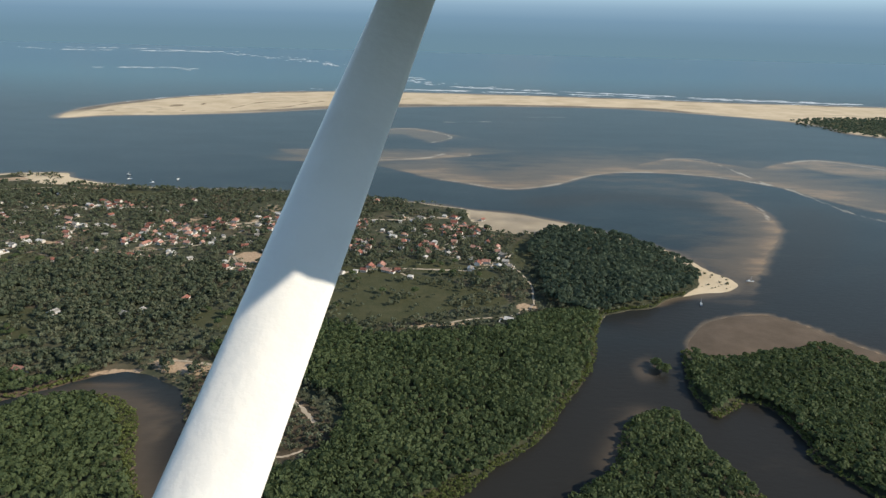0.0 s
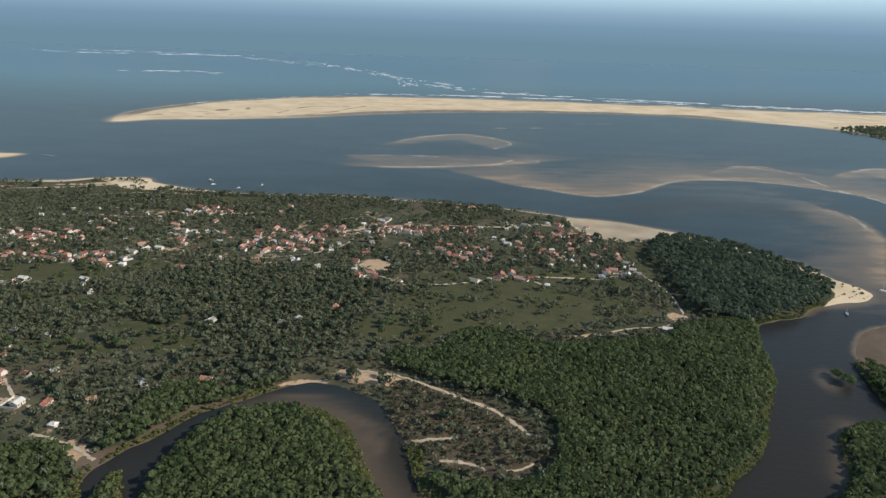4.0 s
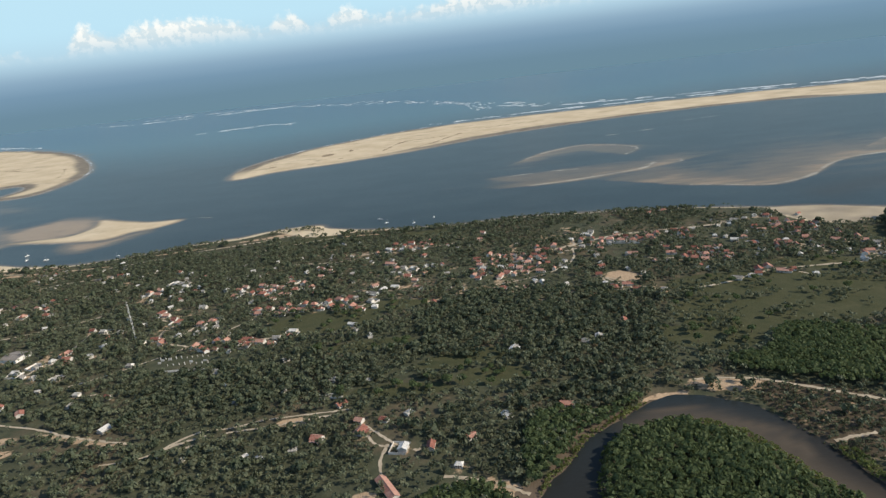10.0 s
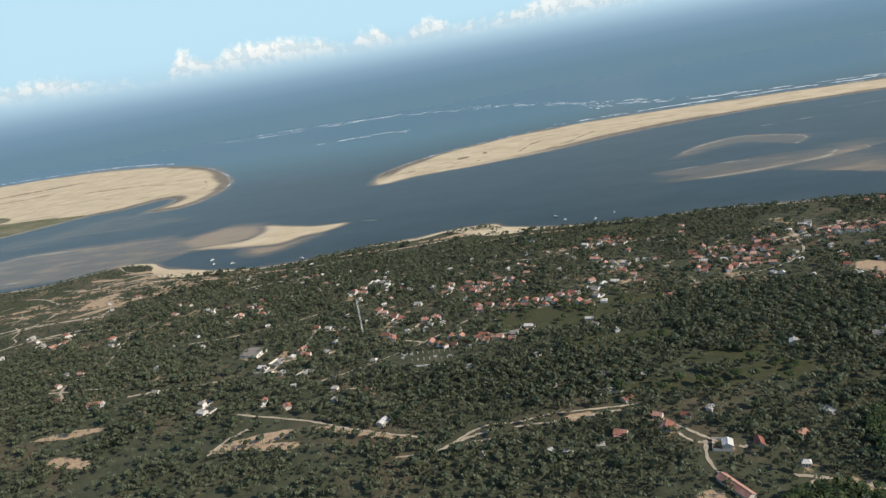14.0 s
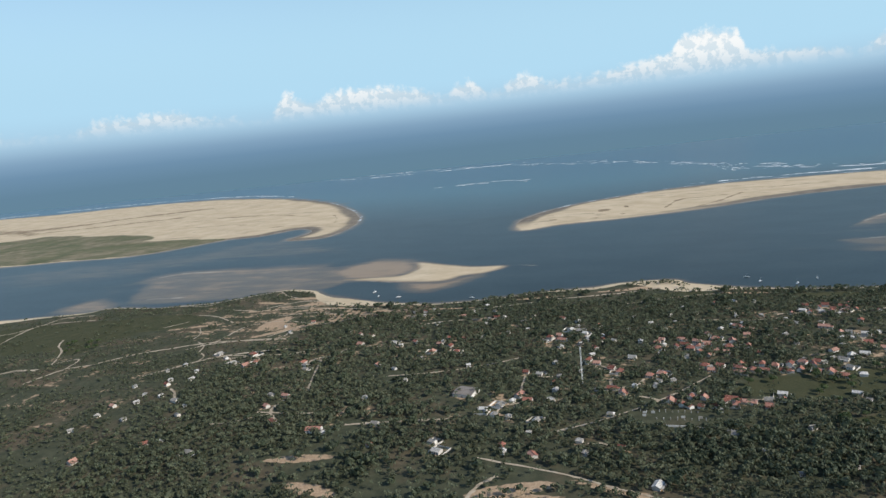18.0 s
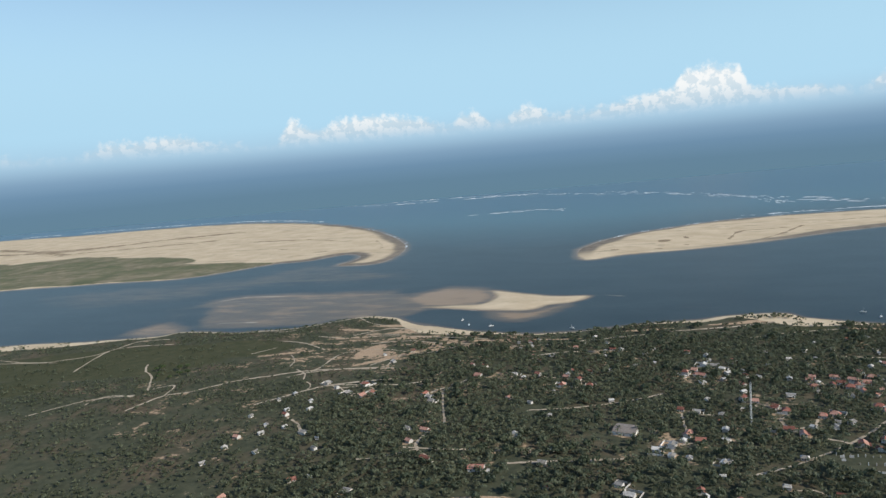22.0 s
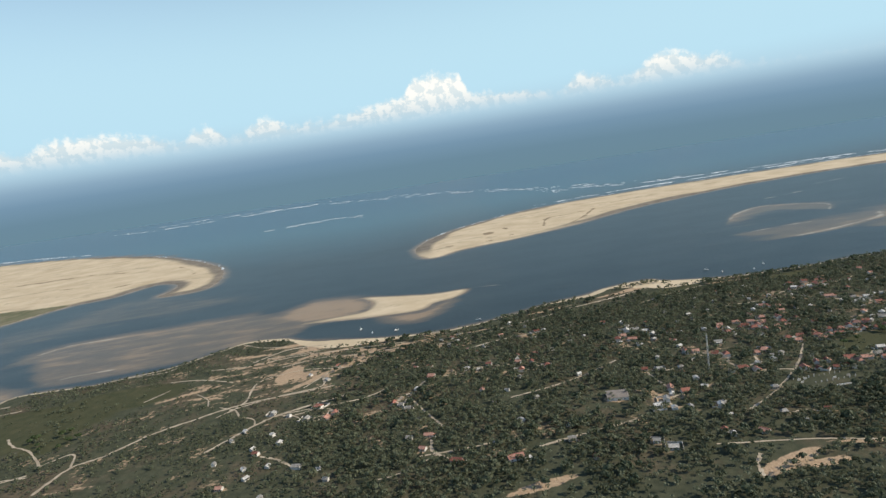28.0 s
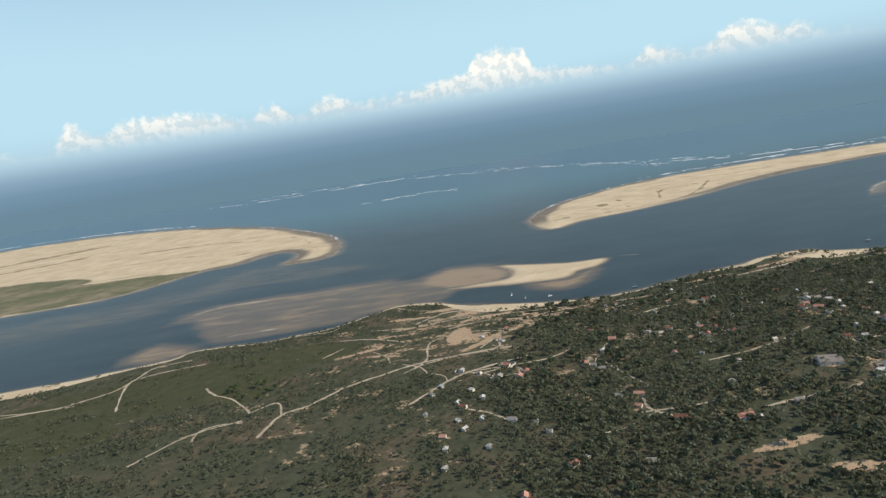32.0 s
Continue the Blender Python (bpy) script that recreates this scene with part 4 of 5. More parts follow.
def build_woods():
    crowns = [clump_crown(s, 27, squash=0.6, grain=0.31, jitter=0.10) for s in range(6)]
    bushes = [clump_crown(s + 60, 20, grain=0.30) for s in range(4)]
    thin = [clump_crown(s + 20, 11, grain=0.33, jitter=0.22) for s in range(5)]
    # mangroves: the banks, the islands and the belt behind the meadow
    x, y, r = spots(4.05, 5, -400, 560, 150, 860)
    z, land, main, south, spit, masks = heights(x, y)
    grove = in_ovals(x, y, GROVES)
    tall = edge_distance(NORTH_WOOD, x, y, 90) + 5 * ragged(x, y, 8) > 0
    belt = (main > -1.2) & (wood_depth(x, y) > 0) & (masks["sand"] < 0.5) & ~tall
    belt |= (main > -1.2) & (main < 13 + 12 * ragged(x, y, 18)) & (y < 448) & (x < -205) & (x > -330) & (np.abs(y - 352) > 9)
    belt |= (main > -1.2) & (edge_distance(WEST_BELT, x, y, 40) > 3 * ragged(x, y, 18))
    belt &= ~((masks["grass"] > 0.9) & (y < 374) & (x > -112) & (x < 80) & (main < 14))
    bank_grass = edge_distance(BANK_GRASS, x, y, 40) > 2 * ragged(x, y, 45)
    isles = (south > -1.2) & (in_ovals(x, y, CLEARINGS) < 0.9 * (value_noise(x, y, 9, 46) - 0.42)) & ((oval(x, y, *THIN) < 0) | (r.rand(len(x)) < 0.16)) & ((y > 300) | (r.rand(len(x)) < 0.5 + 0.6 * value_noise(x, y, 20, 71)) | (x > 60))
    keep = belt | (isles & ~bank_grass) | (grove > 0.25 * ragged(x, y, 28))
    keep &= in_ovals(x, y, [CLEARINGS[10], CLEARINGS[11], ESTATE]) < 0
    # young growth along the water's edge is lower, its paler leaves a painted sunlit rim
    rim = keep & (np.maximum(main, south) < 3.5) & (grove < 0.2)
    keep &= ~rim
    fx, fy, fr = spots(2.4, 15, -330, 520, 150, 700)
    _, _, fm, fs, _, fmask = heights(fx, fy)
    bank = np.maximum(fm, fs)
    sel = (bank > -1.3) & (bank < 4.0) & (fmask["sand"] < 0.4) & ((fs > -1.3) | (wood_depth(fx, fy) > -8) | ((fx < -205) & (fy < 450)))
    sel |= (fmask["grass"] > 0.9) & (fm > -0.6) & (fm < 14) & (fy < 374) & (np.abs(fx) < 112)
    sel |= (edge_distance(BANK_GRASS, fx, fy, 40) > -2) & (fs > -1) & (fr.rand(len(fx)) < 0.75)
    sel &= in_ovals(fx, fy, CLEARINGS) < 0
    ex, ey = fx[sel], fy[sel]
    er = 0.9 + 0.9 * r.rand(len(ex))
    scatter("young_mangroves", np.stack([ex, ey, np.maximum(lie(ex, ey), -0.3)], -1), er, er * 0.7 + 0.5, bushes, FRINGE, "low young mangroves at the water's edge, coloured pale like a sunlit rim", "shrubs", 8)
    x, y, z = x[keep], y[keep], np.maximum(z[keep], -0.3)
    rad = 1.9 + 1.5 * r.rand(len(x)) + 0.9 * value_noise(x, y, 40, 4)
    scatter("mangrove_forest", np.stack([x, y, z], -1), rad, rad * 0.6 + 2.6 + 2.0 * value_noise(x, y, 25, 6), crowns, MANGROVE, "dense dark green mangrove forest along the river banks", "forest", 7)
    # small dark bushes over the sandy clearing
    x, y, r = spots(2.6, 45, -255, -128, 248, 310)
    keep = (oval(x, y, *THIN) > 0) & (in_ovals(x, y, CLEARINGS[:7]) < 0.45) & (r.rand(len(x)) < 0.55 * value_noise(x, y, 8, 72) + 0.08)
    x, y = x[keep], y[keep]
    rad = 0.7 + 0.9 * r.rand(len(x))
    scatter("clearing_bushes", np.stack([x, y, lie(x, y)], -1), rad, rad * 0.5, bushes, SCRUB, "small dark bushes dotted over the sandy clearing", "shrubs", 21)
    x, y, r = spots(2.9, 47, -130, 0, 342, 462)
    keep = (edge_distance(HEATH_P, x, y, 60) > -3) & (r.rand(len(x)) < 0.25 + 0.6 * value_noise(x, y, 12, 73)) & ~on_track(x, y)
    x, y = x[keep], y[keep]
    rad = 0.7 + 1.1 * r.rand(len(x)) ** 1.5
    scatter("heath_bushes", np.stack([x, y, lie(x, y)], -1), rad, rad * 0.5, bushes, SCRUB, "low grey-green bushes on the dry heath in the bend", "shrubs", 23)
    # a few bushes and drifted branches on the sandy point
    x, y, r = spots(6.0, 49, 318, 376, 634, 730)
    _, _, main, _, _, masks = heights(x, y)
    keep = (masks["sand"] > 0.6) & (main > 3) & (r.rand(len(x)) < 0.22)
    x, y = x[keep], y[keep]
    rad = 0.6 + 1.2 * r.rand(len(x))
    scatter("point_bushes", np.stack([x, y, lie(x, y)], -1), rad, rad * 0.4, bushes, SCRUB, "dark low bushes on the sand of the point", "shrubs", 27)
    # the taller wood on the point, dark and heavy-crowned
    x, y, r = spots(5.4, 25, 140, 380, 560, 860)
    z, land, main, south, spit, masks = heights(x, y)
    keep = (edge_distance(NORTH_WOOD, x, y, 90) + 5 * ragged(x, y, 8) > 0) & (main > 0) & (masks["sand"] < 0.5)
    x, y, z = x[keep], y[keep], z[keep]
    rad = 2.4 + 2.2 * r.rand(len(x)) ** 1.4 + 1.0 * value_noise(x, y, 30, 5)
    scatter("coastal_wood", np.stack([x, y, z], -1), rad, rad * 0.8 + 1.8 + 4.2 * value_noise(x, y, 27, 16), crowns, COASTAL, "tall dark blue-green wood on the sandy point", "forest", 17)
    # low bushes over the scrubby sand bank beyond the channel
    x, y, r = spots(10, 35, 1000, 1900, 1700, 2120)
    keep = (oval(x, y, 1700, 1750, 680, 260, -14) > 0.02 + 0.1 * ragged(x, y, 36)) & (r.rand(len(x)) < 0.75)
    x, y = x[keep], y[keep]
    rad = 3.2 + 2.4 * r.rand(len(x))
    scatter("bank_bushes", np.stack([x, y, lie(x, y)], -1), rad, rad * 0.2, [clump_crown(s + 90, 9, squash=0.45, grain=0.36) for s in range(3)], COASTAL, "dark low bushes covering the far sand bank", "shrubs", 19)
    # scrub and orchard trees over the rest of the land
    x, y, r = spots(5.3, 11, -2300, 420, 170, 1140)
    z, land, main, south, spit, masks = heights(x, y)
    dens = 0.86 + 1.5 * (value_noise(x, y, 34, 21) - 0.5) + 1.1 * (value_noise(x, y, 120, 22) - 0.5)
    grove = np.maximum(oval(x, y, -310, 610, 210, 130, -10), oval(x, y, -480, 470, 120, 110, 0))
    dens += np.clip(grove * 1.5, 0, 0.4) + 0.25 * (oval(x, y, -600, 880, 420, 90, -4) > 0)
    dens += 0.6 * (in_ovals(x, y, HEATH) > 0) + 0.2 * (oval(x, y, -520, 560, 200, 160, 0) > 0)
    village = np.maximum(oval(x, y, -330, 810, 560, 190, -4), oval(x, y, -840, 770, 420, 250, 8))
    dens = np.where(village > 0, dens * (0.85 + 0.7 * value_noise(x, y, 60, 23)) + 0.1, dens)
    dens = np.where((y < 580) & (x < -150) & (grove < 0), dens - 0.28 + 0.25 * value_noise(x, y, 26, 24), dens)
    dens = np.where(oval(x, y, -1120, 930, 240, 150, 10) > 0, dens * 0.6, dens)
    dens = np.where(x < -1150, dens * 0.75, dens) + 0.6 * (in_dense(x, y) > 0)
    keep = (main > 3) & ((wood_depth(x, y) < 3) | (in_ovals(x, y, HEATH) > 0.05)) & (edge_distance(WEST_BELT, x, y, 40) < 0) & (house_distance(x, y) > 5.2) & (r.rand(len(x)) < dens)
    keep &= in_ovals(x, y, [ESTATE, RUIN]) < 0
    keep &= (masks["grass"] < 0.3) | (r.rand(len(x)) < 0.07 + 0.5 * (value_noise(x, 2 * y, 30, 45) > 0.64))
    keep &= (masks["dirt"] < 0.5) & ((masks["sand"] < 0.4) | ((value_noise(x, y, 24, 47) > 0.6) & (r.rand(len(x)) < 0.75) & (main > 12) & (y > 880) & (x < 80))) & ~on_track(x, y)
    x, y, z = x[keep], y[keep], z[keep]
    rad = 1.5 + 2.6 * r.rand(len(x)) ** 1.5
    rad = np.where(in_ovals(x, y, HEATH) > 0, rad * 0.72, rad)
    rad *= np.clip(1.0 - 0.08 * ((y > 600) & (x < -150)), 0, 1)
    rad = np.where(x < -1130, rad * 0.74, rad)
    # the land behind the flight line, thinly wooded
    bx, by, br = spots(8.0, 19, -1500, 500, -420, 172)
    _, _, bm, bs, _, _ = heights(bx, by)
    sel = (np.maximum(bm, bs) > 3) & (br.rand(len(bx)) < 0.5 + 0.5 * value_noise(bx, by, 38, 21))
    x, y, z = np.concatenate([x, bx[sel]]), np.concatenate([y, by[sel]]), np.concatenate([z, lie(bx[sel], by[sel])])
    rad = np.concatenate([rad, 1.8 + 2.0 * br.rand(int(sel.sum()))])
    near = (y < 560) & (y > 172)
    for name, sel, cr in (("scrub_woodland", near, [clump_crown(s + 80, 18, grain=0.29) for s in range(5)]), ("far_scrub", ~near, thin)):
        scatter(name, np.stack([x, y, z], -1)[sel], rad[sel], rad[sel] * 0.75 + 0.5, cr, SCRUB, "grey-green scrub and orchard trees on sandy soil", "scrub", 9)
    # palms stand over the scrub
    x, y, r = spots(11, 31, -1150, 60, 190, 1000)
    z, land, main, south, spit, masks = heights(x, y)
    keep = (main > 8) & (wood_depth(x, y) < 0) & (masks["grass"] < 0.6) & (masks["sand"] < 0.4) & (house_distance(x, y) > 8) & ~on_track(x, y) & (in_ovals(x, y, [ESTATE, RUIN]) < 0) & (r.rand(len(x)) < 0.18 + 0.5 * value_noise(x, y, 70, 41) + 0.3 * (y < 650))
    x, y, z = x[keep], y[keep], z[keep]
    rad = 2.1 + 1.1 * r.rand(len(x))
    scatter("coconut_palms", np.stack([x, y, z], -1), rad, rad * 2.2, [palm_crown(s) for s in range(4)], PALM, "coconut palms with slim trunks scattered over the village", "palm trees", 13)
    # broad dark trees round the houses
    x, y, r = spots(19, 51, -1100, 130, 380, 1010)
    z, land, main, south, spit, masks = heights(x, y)
    keep = (main > 12) & (wood_depth(x, y) < 0) & (masks["grass"] < 0.4) & (masks["sand"] < 0.3) & (house_distance(x, y) > 10) & ~on_track(x, y)
    keep &= (r.rand(len(x)) < 0.15 + 0.75 * value_noise(x, y, 60, 61)) & (in_ovals(x, y, [ESTATE, RUIN]) < 0)
    x, y = x[keep], y[keep]
    gx, gy, gr = spots(8.2, 53, -620, -140, 440, 710)
    sel = (in_dense(gx, gy) > 0) & (house_distance(gx, gy) > 7) & ~on_track(gx, gy) & (in_ovals(gx, gy, [RUIN]) < 0) & (gr.rand(len(gx)) < 0.85)
    rad = np.concatenate([2.6 + 2.6 * r.rand(len(x)) ** 1.6, 2.2 + 2.0 * gr.rand(int(sel.sum()))])
    x, y = np.concatenate([x, gx[sel]]), np.concatenate([y, gy[sel]])
    z = lie(x, y)
    scatter("broadleaf_trees", np.stack([x, y, z], -1), rad, rad * 0.75 + 1.2, [clump_crown(s + 40, 44) for s in range(4)], BROADLEAF, "broad dark green shade trees among the houses", "trees", 15)

# ---- tracks ----
TRACKS = [([(154, 314), (164, 314), (175, 310), (188, 302)], 1.8), ([(-1820, 867), (-1761, 858), (-1689, 855)], 2.0), ([(-1467, 679), (-1467, 703), (-1450, 714), (-1420, 711)], 2.2), ([(-1260, 838), (-1266, 864), (-1286, 892)], 1.6), ([(-1205, 777), (-1190, 762), (-1186, 743)], 1.6),
          ([(-1243, 825), (-1220, 806), (-1210, 779)], 1.8), ([(-1359, 899), (-1344, 917), (-1333, 932)], 1.8), ([(-1140, 843), (-1127, 863), (-1109, 890)], 2.2), ([(-1344, 971), (-1321, 966), (-1289, 952), (-1244, 920)], 2.2),
          ([(-1428, 1036), (-1372, 1031), (-1354, 1045)], 2.4), ([(-1268, 1120), (-1230, 1080), (-1188, 1058)], 2.2), ([(-1210, 1009), (-1159, 1003), (-1110, 1010)], 2.2), ([(-516, 454), (-475, 459), (-438, 467)], 1.6), ([(-560, 429), (-544, 438), (-532, 440)], 2.0),
          ([(-1391, 663), (-1377, 716), (-1347, 734), (-1312, 772), (-1274, 794), (-1226, 818), (-1178, 826), (-1100, 832)], 3.4), ([(-1230, 690), (-1185, 744), (-1162, 761), (-1122, 778), (-1080, 790)], 3.2),
          ([(-1612, 810), (-1642, 909), (-1625, 942), (-1545, 959)], 2.6), ([(-1900, 840), (-1774, 852), (-1709, 859), (-1665, 884)], 2.6), 
          ([(-1420, 735), (-1391, 756), (-1377, 716)], 2.0), ([(-1520, 640), (-1476, 696), (-1422, 717)], 2.6), 
          ([(-600, 425), (-569, 431), (-540, 458), (-513, 461), (-487, 469), (-443, 472), (-425, 474)], 1.4), ([(-570, 430), (-550, 444), (-530, 453)], 2.0), ([(-755, 445), (-748, 469), (-737, 482)], 2.4),
          ([(-900, 565), (-865, 571), (-828, 577), (-800, 582)], 2.4), ([(-1010, 590), (-957, 589), (-930, 593)], 2.4),
          ([(-760, 510), (-684, 487), (-654, 473), (-627, 463), (-586, 450)], 1.6), ([(-240, 825), (-199, 837), (-151, 859), (-111, 869), (-59, 871), (0, 871), (67, 889)], 3.6), ([(-100, 655), (-60, 663), (-16, 684), (32, 687), (89, 685)], 2.2),
          ([(-470, 893), (-422, 896), (-360, 901), (-330, 912)], 2.4), ([(128, 730), (145, 684), (153, 644), (151, 615), (148, 594), (122, 568), (90, 562), (38, 540)], 1.5), ([(-160, 472), (-119, 465), (-78, 440), (-51, 422), (-37, 407), (-25, 390)], 2.0),
          ([(-104, 381), (-92, 383), (-76, 385)], 2.0), ([(-86, 360), (-71, 359), (-58, 352)], 1.8), ([(-45, 352), (-36, 353), (-27, 359)], 1.1), ([(-350, 378), (-322, 369), (-298, 354)], 1.8), ([(-404, 317), (-413, 305), (-419, 294), (-430, 270)], 1.8), ([(-740, 1000), (-653, 1020), (-593, 1046)], 3.4),
          ([(-1230, 1000), (-1180, 1040), (-1120, 1030)], 3.0), ([(-390, 420), (-392, 390), (-372, 350), (-340, 372)], 1.6), ([(-700, 560), (-655, 590), (-600, 640), (-560, 690)], 1.6), ([(-300, 720), (-240, 740), (-200, 780), (-190, 830)], 1.6),
          ([(-1699, 866), (-1655, 893), (-1640, 939), (-1628, 978), (-1576, 989)], 3.0), ([(-1507, 847), (-1486, 817), (-1453, 788), (-1416, 734)], 2.2), ([(-1227, 808), (-1166, 829), (-1118, 837), (-1116, 871)], 2.6),
          ([(-1008, 743), (-995, 696), (-979, 646)], 2.0), ([(-1240, 791), (-1213, 824), (-1205, 900), (-1151, 921), (-1080, 899), (-1035, 935)], 2.4),
          ([(-1164, 764), (-1067, 768), (-1027, 796)], 2.2), ([(-1048, 560), (-1026, 565), (-990, 588)], 1.8), ([(-1300, 1000), (-1240, 985), (-1170, 995), (-1090, 985), (-1000, 970)], 2.4),
          ([(-1180, 950), (-1120, 965), (-1050, 945), (-980, 955)], 2.0), ([(-960, 930), (-900, 940), (-830, 965), (-770, 985)], 2.0), ([(-930, 880), (-880, 900), (-820, 905)], 1.8), ([(-640, 960), (-580, 985), (-520, 1000)], 1.8),
          ([(-900, 690), (-850, 700), (-800, 720), (-760, 745)], 1.8), ([(-560, 880), (-500, 870), (-440, 880)], 1.6)]


def lanes():
    """Footpaths between neighbouring houses."""
    r = random.Random(33)
    out = []
    for i, (ax, ay) in enumerate(ALL_HOUSES):
        d = np.hypot(ALL_HOUSES[:, 0] - ax, ALL_HOUSES[:, 1] - ay)
        for j in np.argsort(d)[1:4]:
            if i < j and 18 < d[j] < 75 and r.random() < 0.55:
                bx, by = ALL_HOUSES[j]
                ux, uy = (bx - ax) / d[j], (by - ay) / d[j]
                bend = r.uniform(-0.16, 0.16) * d[j]
                out.append(([(ax + ux * 7, ay + uy * 7), ((ax + bx) / 2 - uy * bend, (ay + by) / 2 + ux * bend), (bx - ux * 7, by - uy * 7)], r.uniform(0.8, 1.5)))
    return out


LANES = lanes()[:210]


def on_track(x, y):
    hit = np.zeros(x.shape, bool)
    for points, wide in TRACKS + LANES:
        hit |= line_distance(points, x, y) < wide + 1.6
    return hit


def ribbon(name, points, wide, lift, mat, seed, fray=0.55):
    """A strip of uneven width laid on the ground along a line."""
    p = smooth(points, False, 10)
    t = np.gradient(p, axis=0)
    t /= np.linalg.norm(t, axis=1)[:, None] + 1e-9
    side = np.stack([-t[:, 1], t[:, 0]], -1)
    r = np.random.RandomState(seed)
    w = wide * (1 + fray * (r.rand(2, len(p)) - 0.5) * 2)
    rows = [p + side * w[0][:, None], p + side * 0.3, p - side * w[1][:, None]]
    co = np.concatenate([np.concatenate([q, lie(q[:, 0], q[:, 1])[:, None] + lift], 1) for q in rows])
    n = len(p)
    i = np.arange(n - 1)
    faces = np.concatenate([np.stack([i + k * n, i + (k + 1) * n, i + 1 + (k + 1) * n, i + 1 + k * n], -1) for k in range(2)])
    return new(name, raw_mesh(name, co, faces, mat))


def build_tracks():
    for k, (points, wide) in enumerate(TRACKS):
        tagged(ribbon("sandy_track", points, wide * (0.6 if points[0][0] < -1000 else 0.74), 0.22, TRACK, 100 + k), "pale sandy track worn through the scrub", "track", kind="structure")
    for k, (points, wide) in enumerate(LANES):
        tagged(ribbon("footpath", points, wide, 0.2, TRACK, 300 + k), "narrow sandy footpath between village houses", "path", kind="structure")


build_woods()
build_tracks()

# ---- houses ----


def part(name, bm, mat, parent, label=""):
    """Link a bmesh as one part under a thing, or under a part."""
    me = bpy.data.meshes.new(name)
    bm.to_mesh(me)
    bm.free()
    me.materials.append(mat)
    ob = new(name, me)
    ob.parent = parent
    return tagged(ob, label) if label else ob


def thing(name, label, category, group="", m=None):
    ob = new(name)
    if m is not None:
        ob.matrix_world = m
    return tagged(ob, label, category, group)


def box(bm, x0, x1, y0, y1, z0, z1):
    v = [bm.verts.new(p) for p in ((x0, y0, z0), (x1, y0, z0), (x1, y1, z0), (x0, y1, z0), (x0, y0, z1), (x1, y0, z1), (x1, y1, z1), (x0, y1, z1))]
    for f in ((0, 3, 2, 1), (4, 5, 6, 7), (0, 1, 5, 4), (1, 2, 6, 5), (2, 3, 7, 6), (3, 0, 4, 7)):
        bm.faces.new([v[k] for k in f])


def gable_walls(w, d, h, rise):
    bm = bmesh.new()
    x, y = w / 2, d / 2
    low = [bm.verts.new(p) for p in ((-x, -y, -0.6), (x, -y, -0.6), (x, y, -0.6), (-x, y, -0.6))]
    top = [bm.verts.new(p) for p in ((-x, -y, h), (x, -y, h), (x, y, h), (-x, y, h))]
    a, b = bm.verts.new((-x, 0, h + rise)), bm.verts.new((x, 0, h + rise))
    bm.faces.new((low[0], low[1], top[1], top[0])), bm.faces.new((low[2], low[3], top[3], top[2]))
    bm.faces.new((low[1], low[2], top[2], b, top[1])), bm.faces.new((low[3], low[0], top[0], a, top[3]))
    return bm


def roof_slope(w, d, h, rise, sign, hip=0.0, over=0.55, thick=0.16):
    """One pitched plane of a tiled roof with its eaves, as a slab with shallow courses."""
    bm = bmesh.new()
    x, y = w / 2 + over, d / 2 + over
    drop = rise * over / (d / 2)
    rows = 5
    last = None
    for k in range(rows + 1):
        s = k / rows
        yy, zz = sign * y * (1 - s) + sign * 0.02 * s, h - drop + (rise + drop) * s + 0.1
        xx = x - hip * s
        step = 0.05 if 0 < k < rows else 0
        pair = [bm.verts.new((-xx, yy, zz - step)), bm.verts.new((xx, yy, zz - step))]
        if last:
            bm.faces.new((last[0], last[1], pair[1], pair[0]) if sign < 0 else (last[1], last[0], pair[0], pair[1]))
        else:
            under = [bm.verts.new((-xx, yy, zz - thick)), bm.verts.new((xx, yy, zz - thick))]
            bm.faces.new((under[0], under[1], pair[1], pair[0]) if sign < 0 else (under[1], under[0], pair[0], pair[1]))
        if k and k < rows:
            pair = [bm.verts.new((-xx, yy, zz + 0.03)), bm.verts.new((xx, yy, zz + 0.03))]
        last = pair
    return bm


def hip_end(w, d, h, rise, sign, hip, over=0.55):
    bm = bmesh.new()
    x, y = w / 2 + over, d / 2 + over
    drop = rise * over / (d / 2)
    a, b = bm.verts.new((sign * x, -sign * y, h - drop + 0.1)), bm.verts.new((sign * x, sign * y, h - drop + 0.1))
    c = bm.verts.new((sign * (x - hip), 0, h + rise + 0.1))
    bm.faces.new((a, b, c))
    return bm


def ridge(w, h, rise, hip):
    bm = bmesh.new()
    box(bm, -w / 2 - 0.5 + hip, w / 2 + 0.5 - hip, -0.16, 0.16, h + rise + 0.06, h + rise + 0.24)
    return bm


def slab(x0, x1, y0, y1, z0, z1):
    bm = bmesh.new()
    box(bm, x0, x1, y0, y1, z0, z1)
    return bm


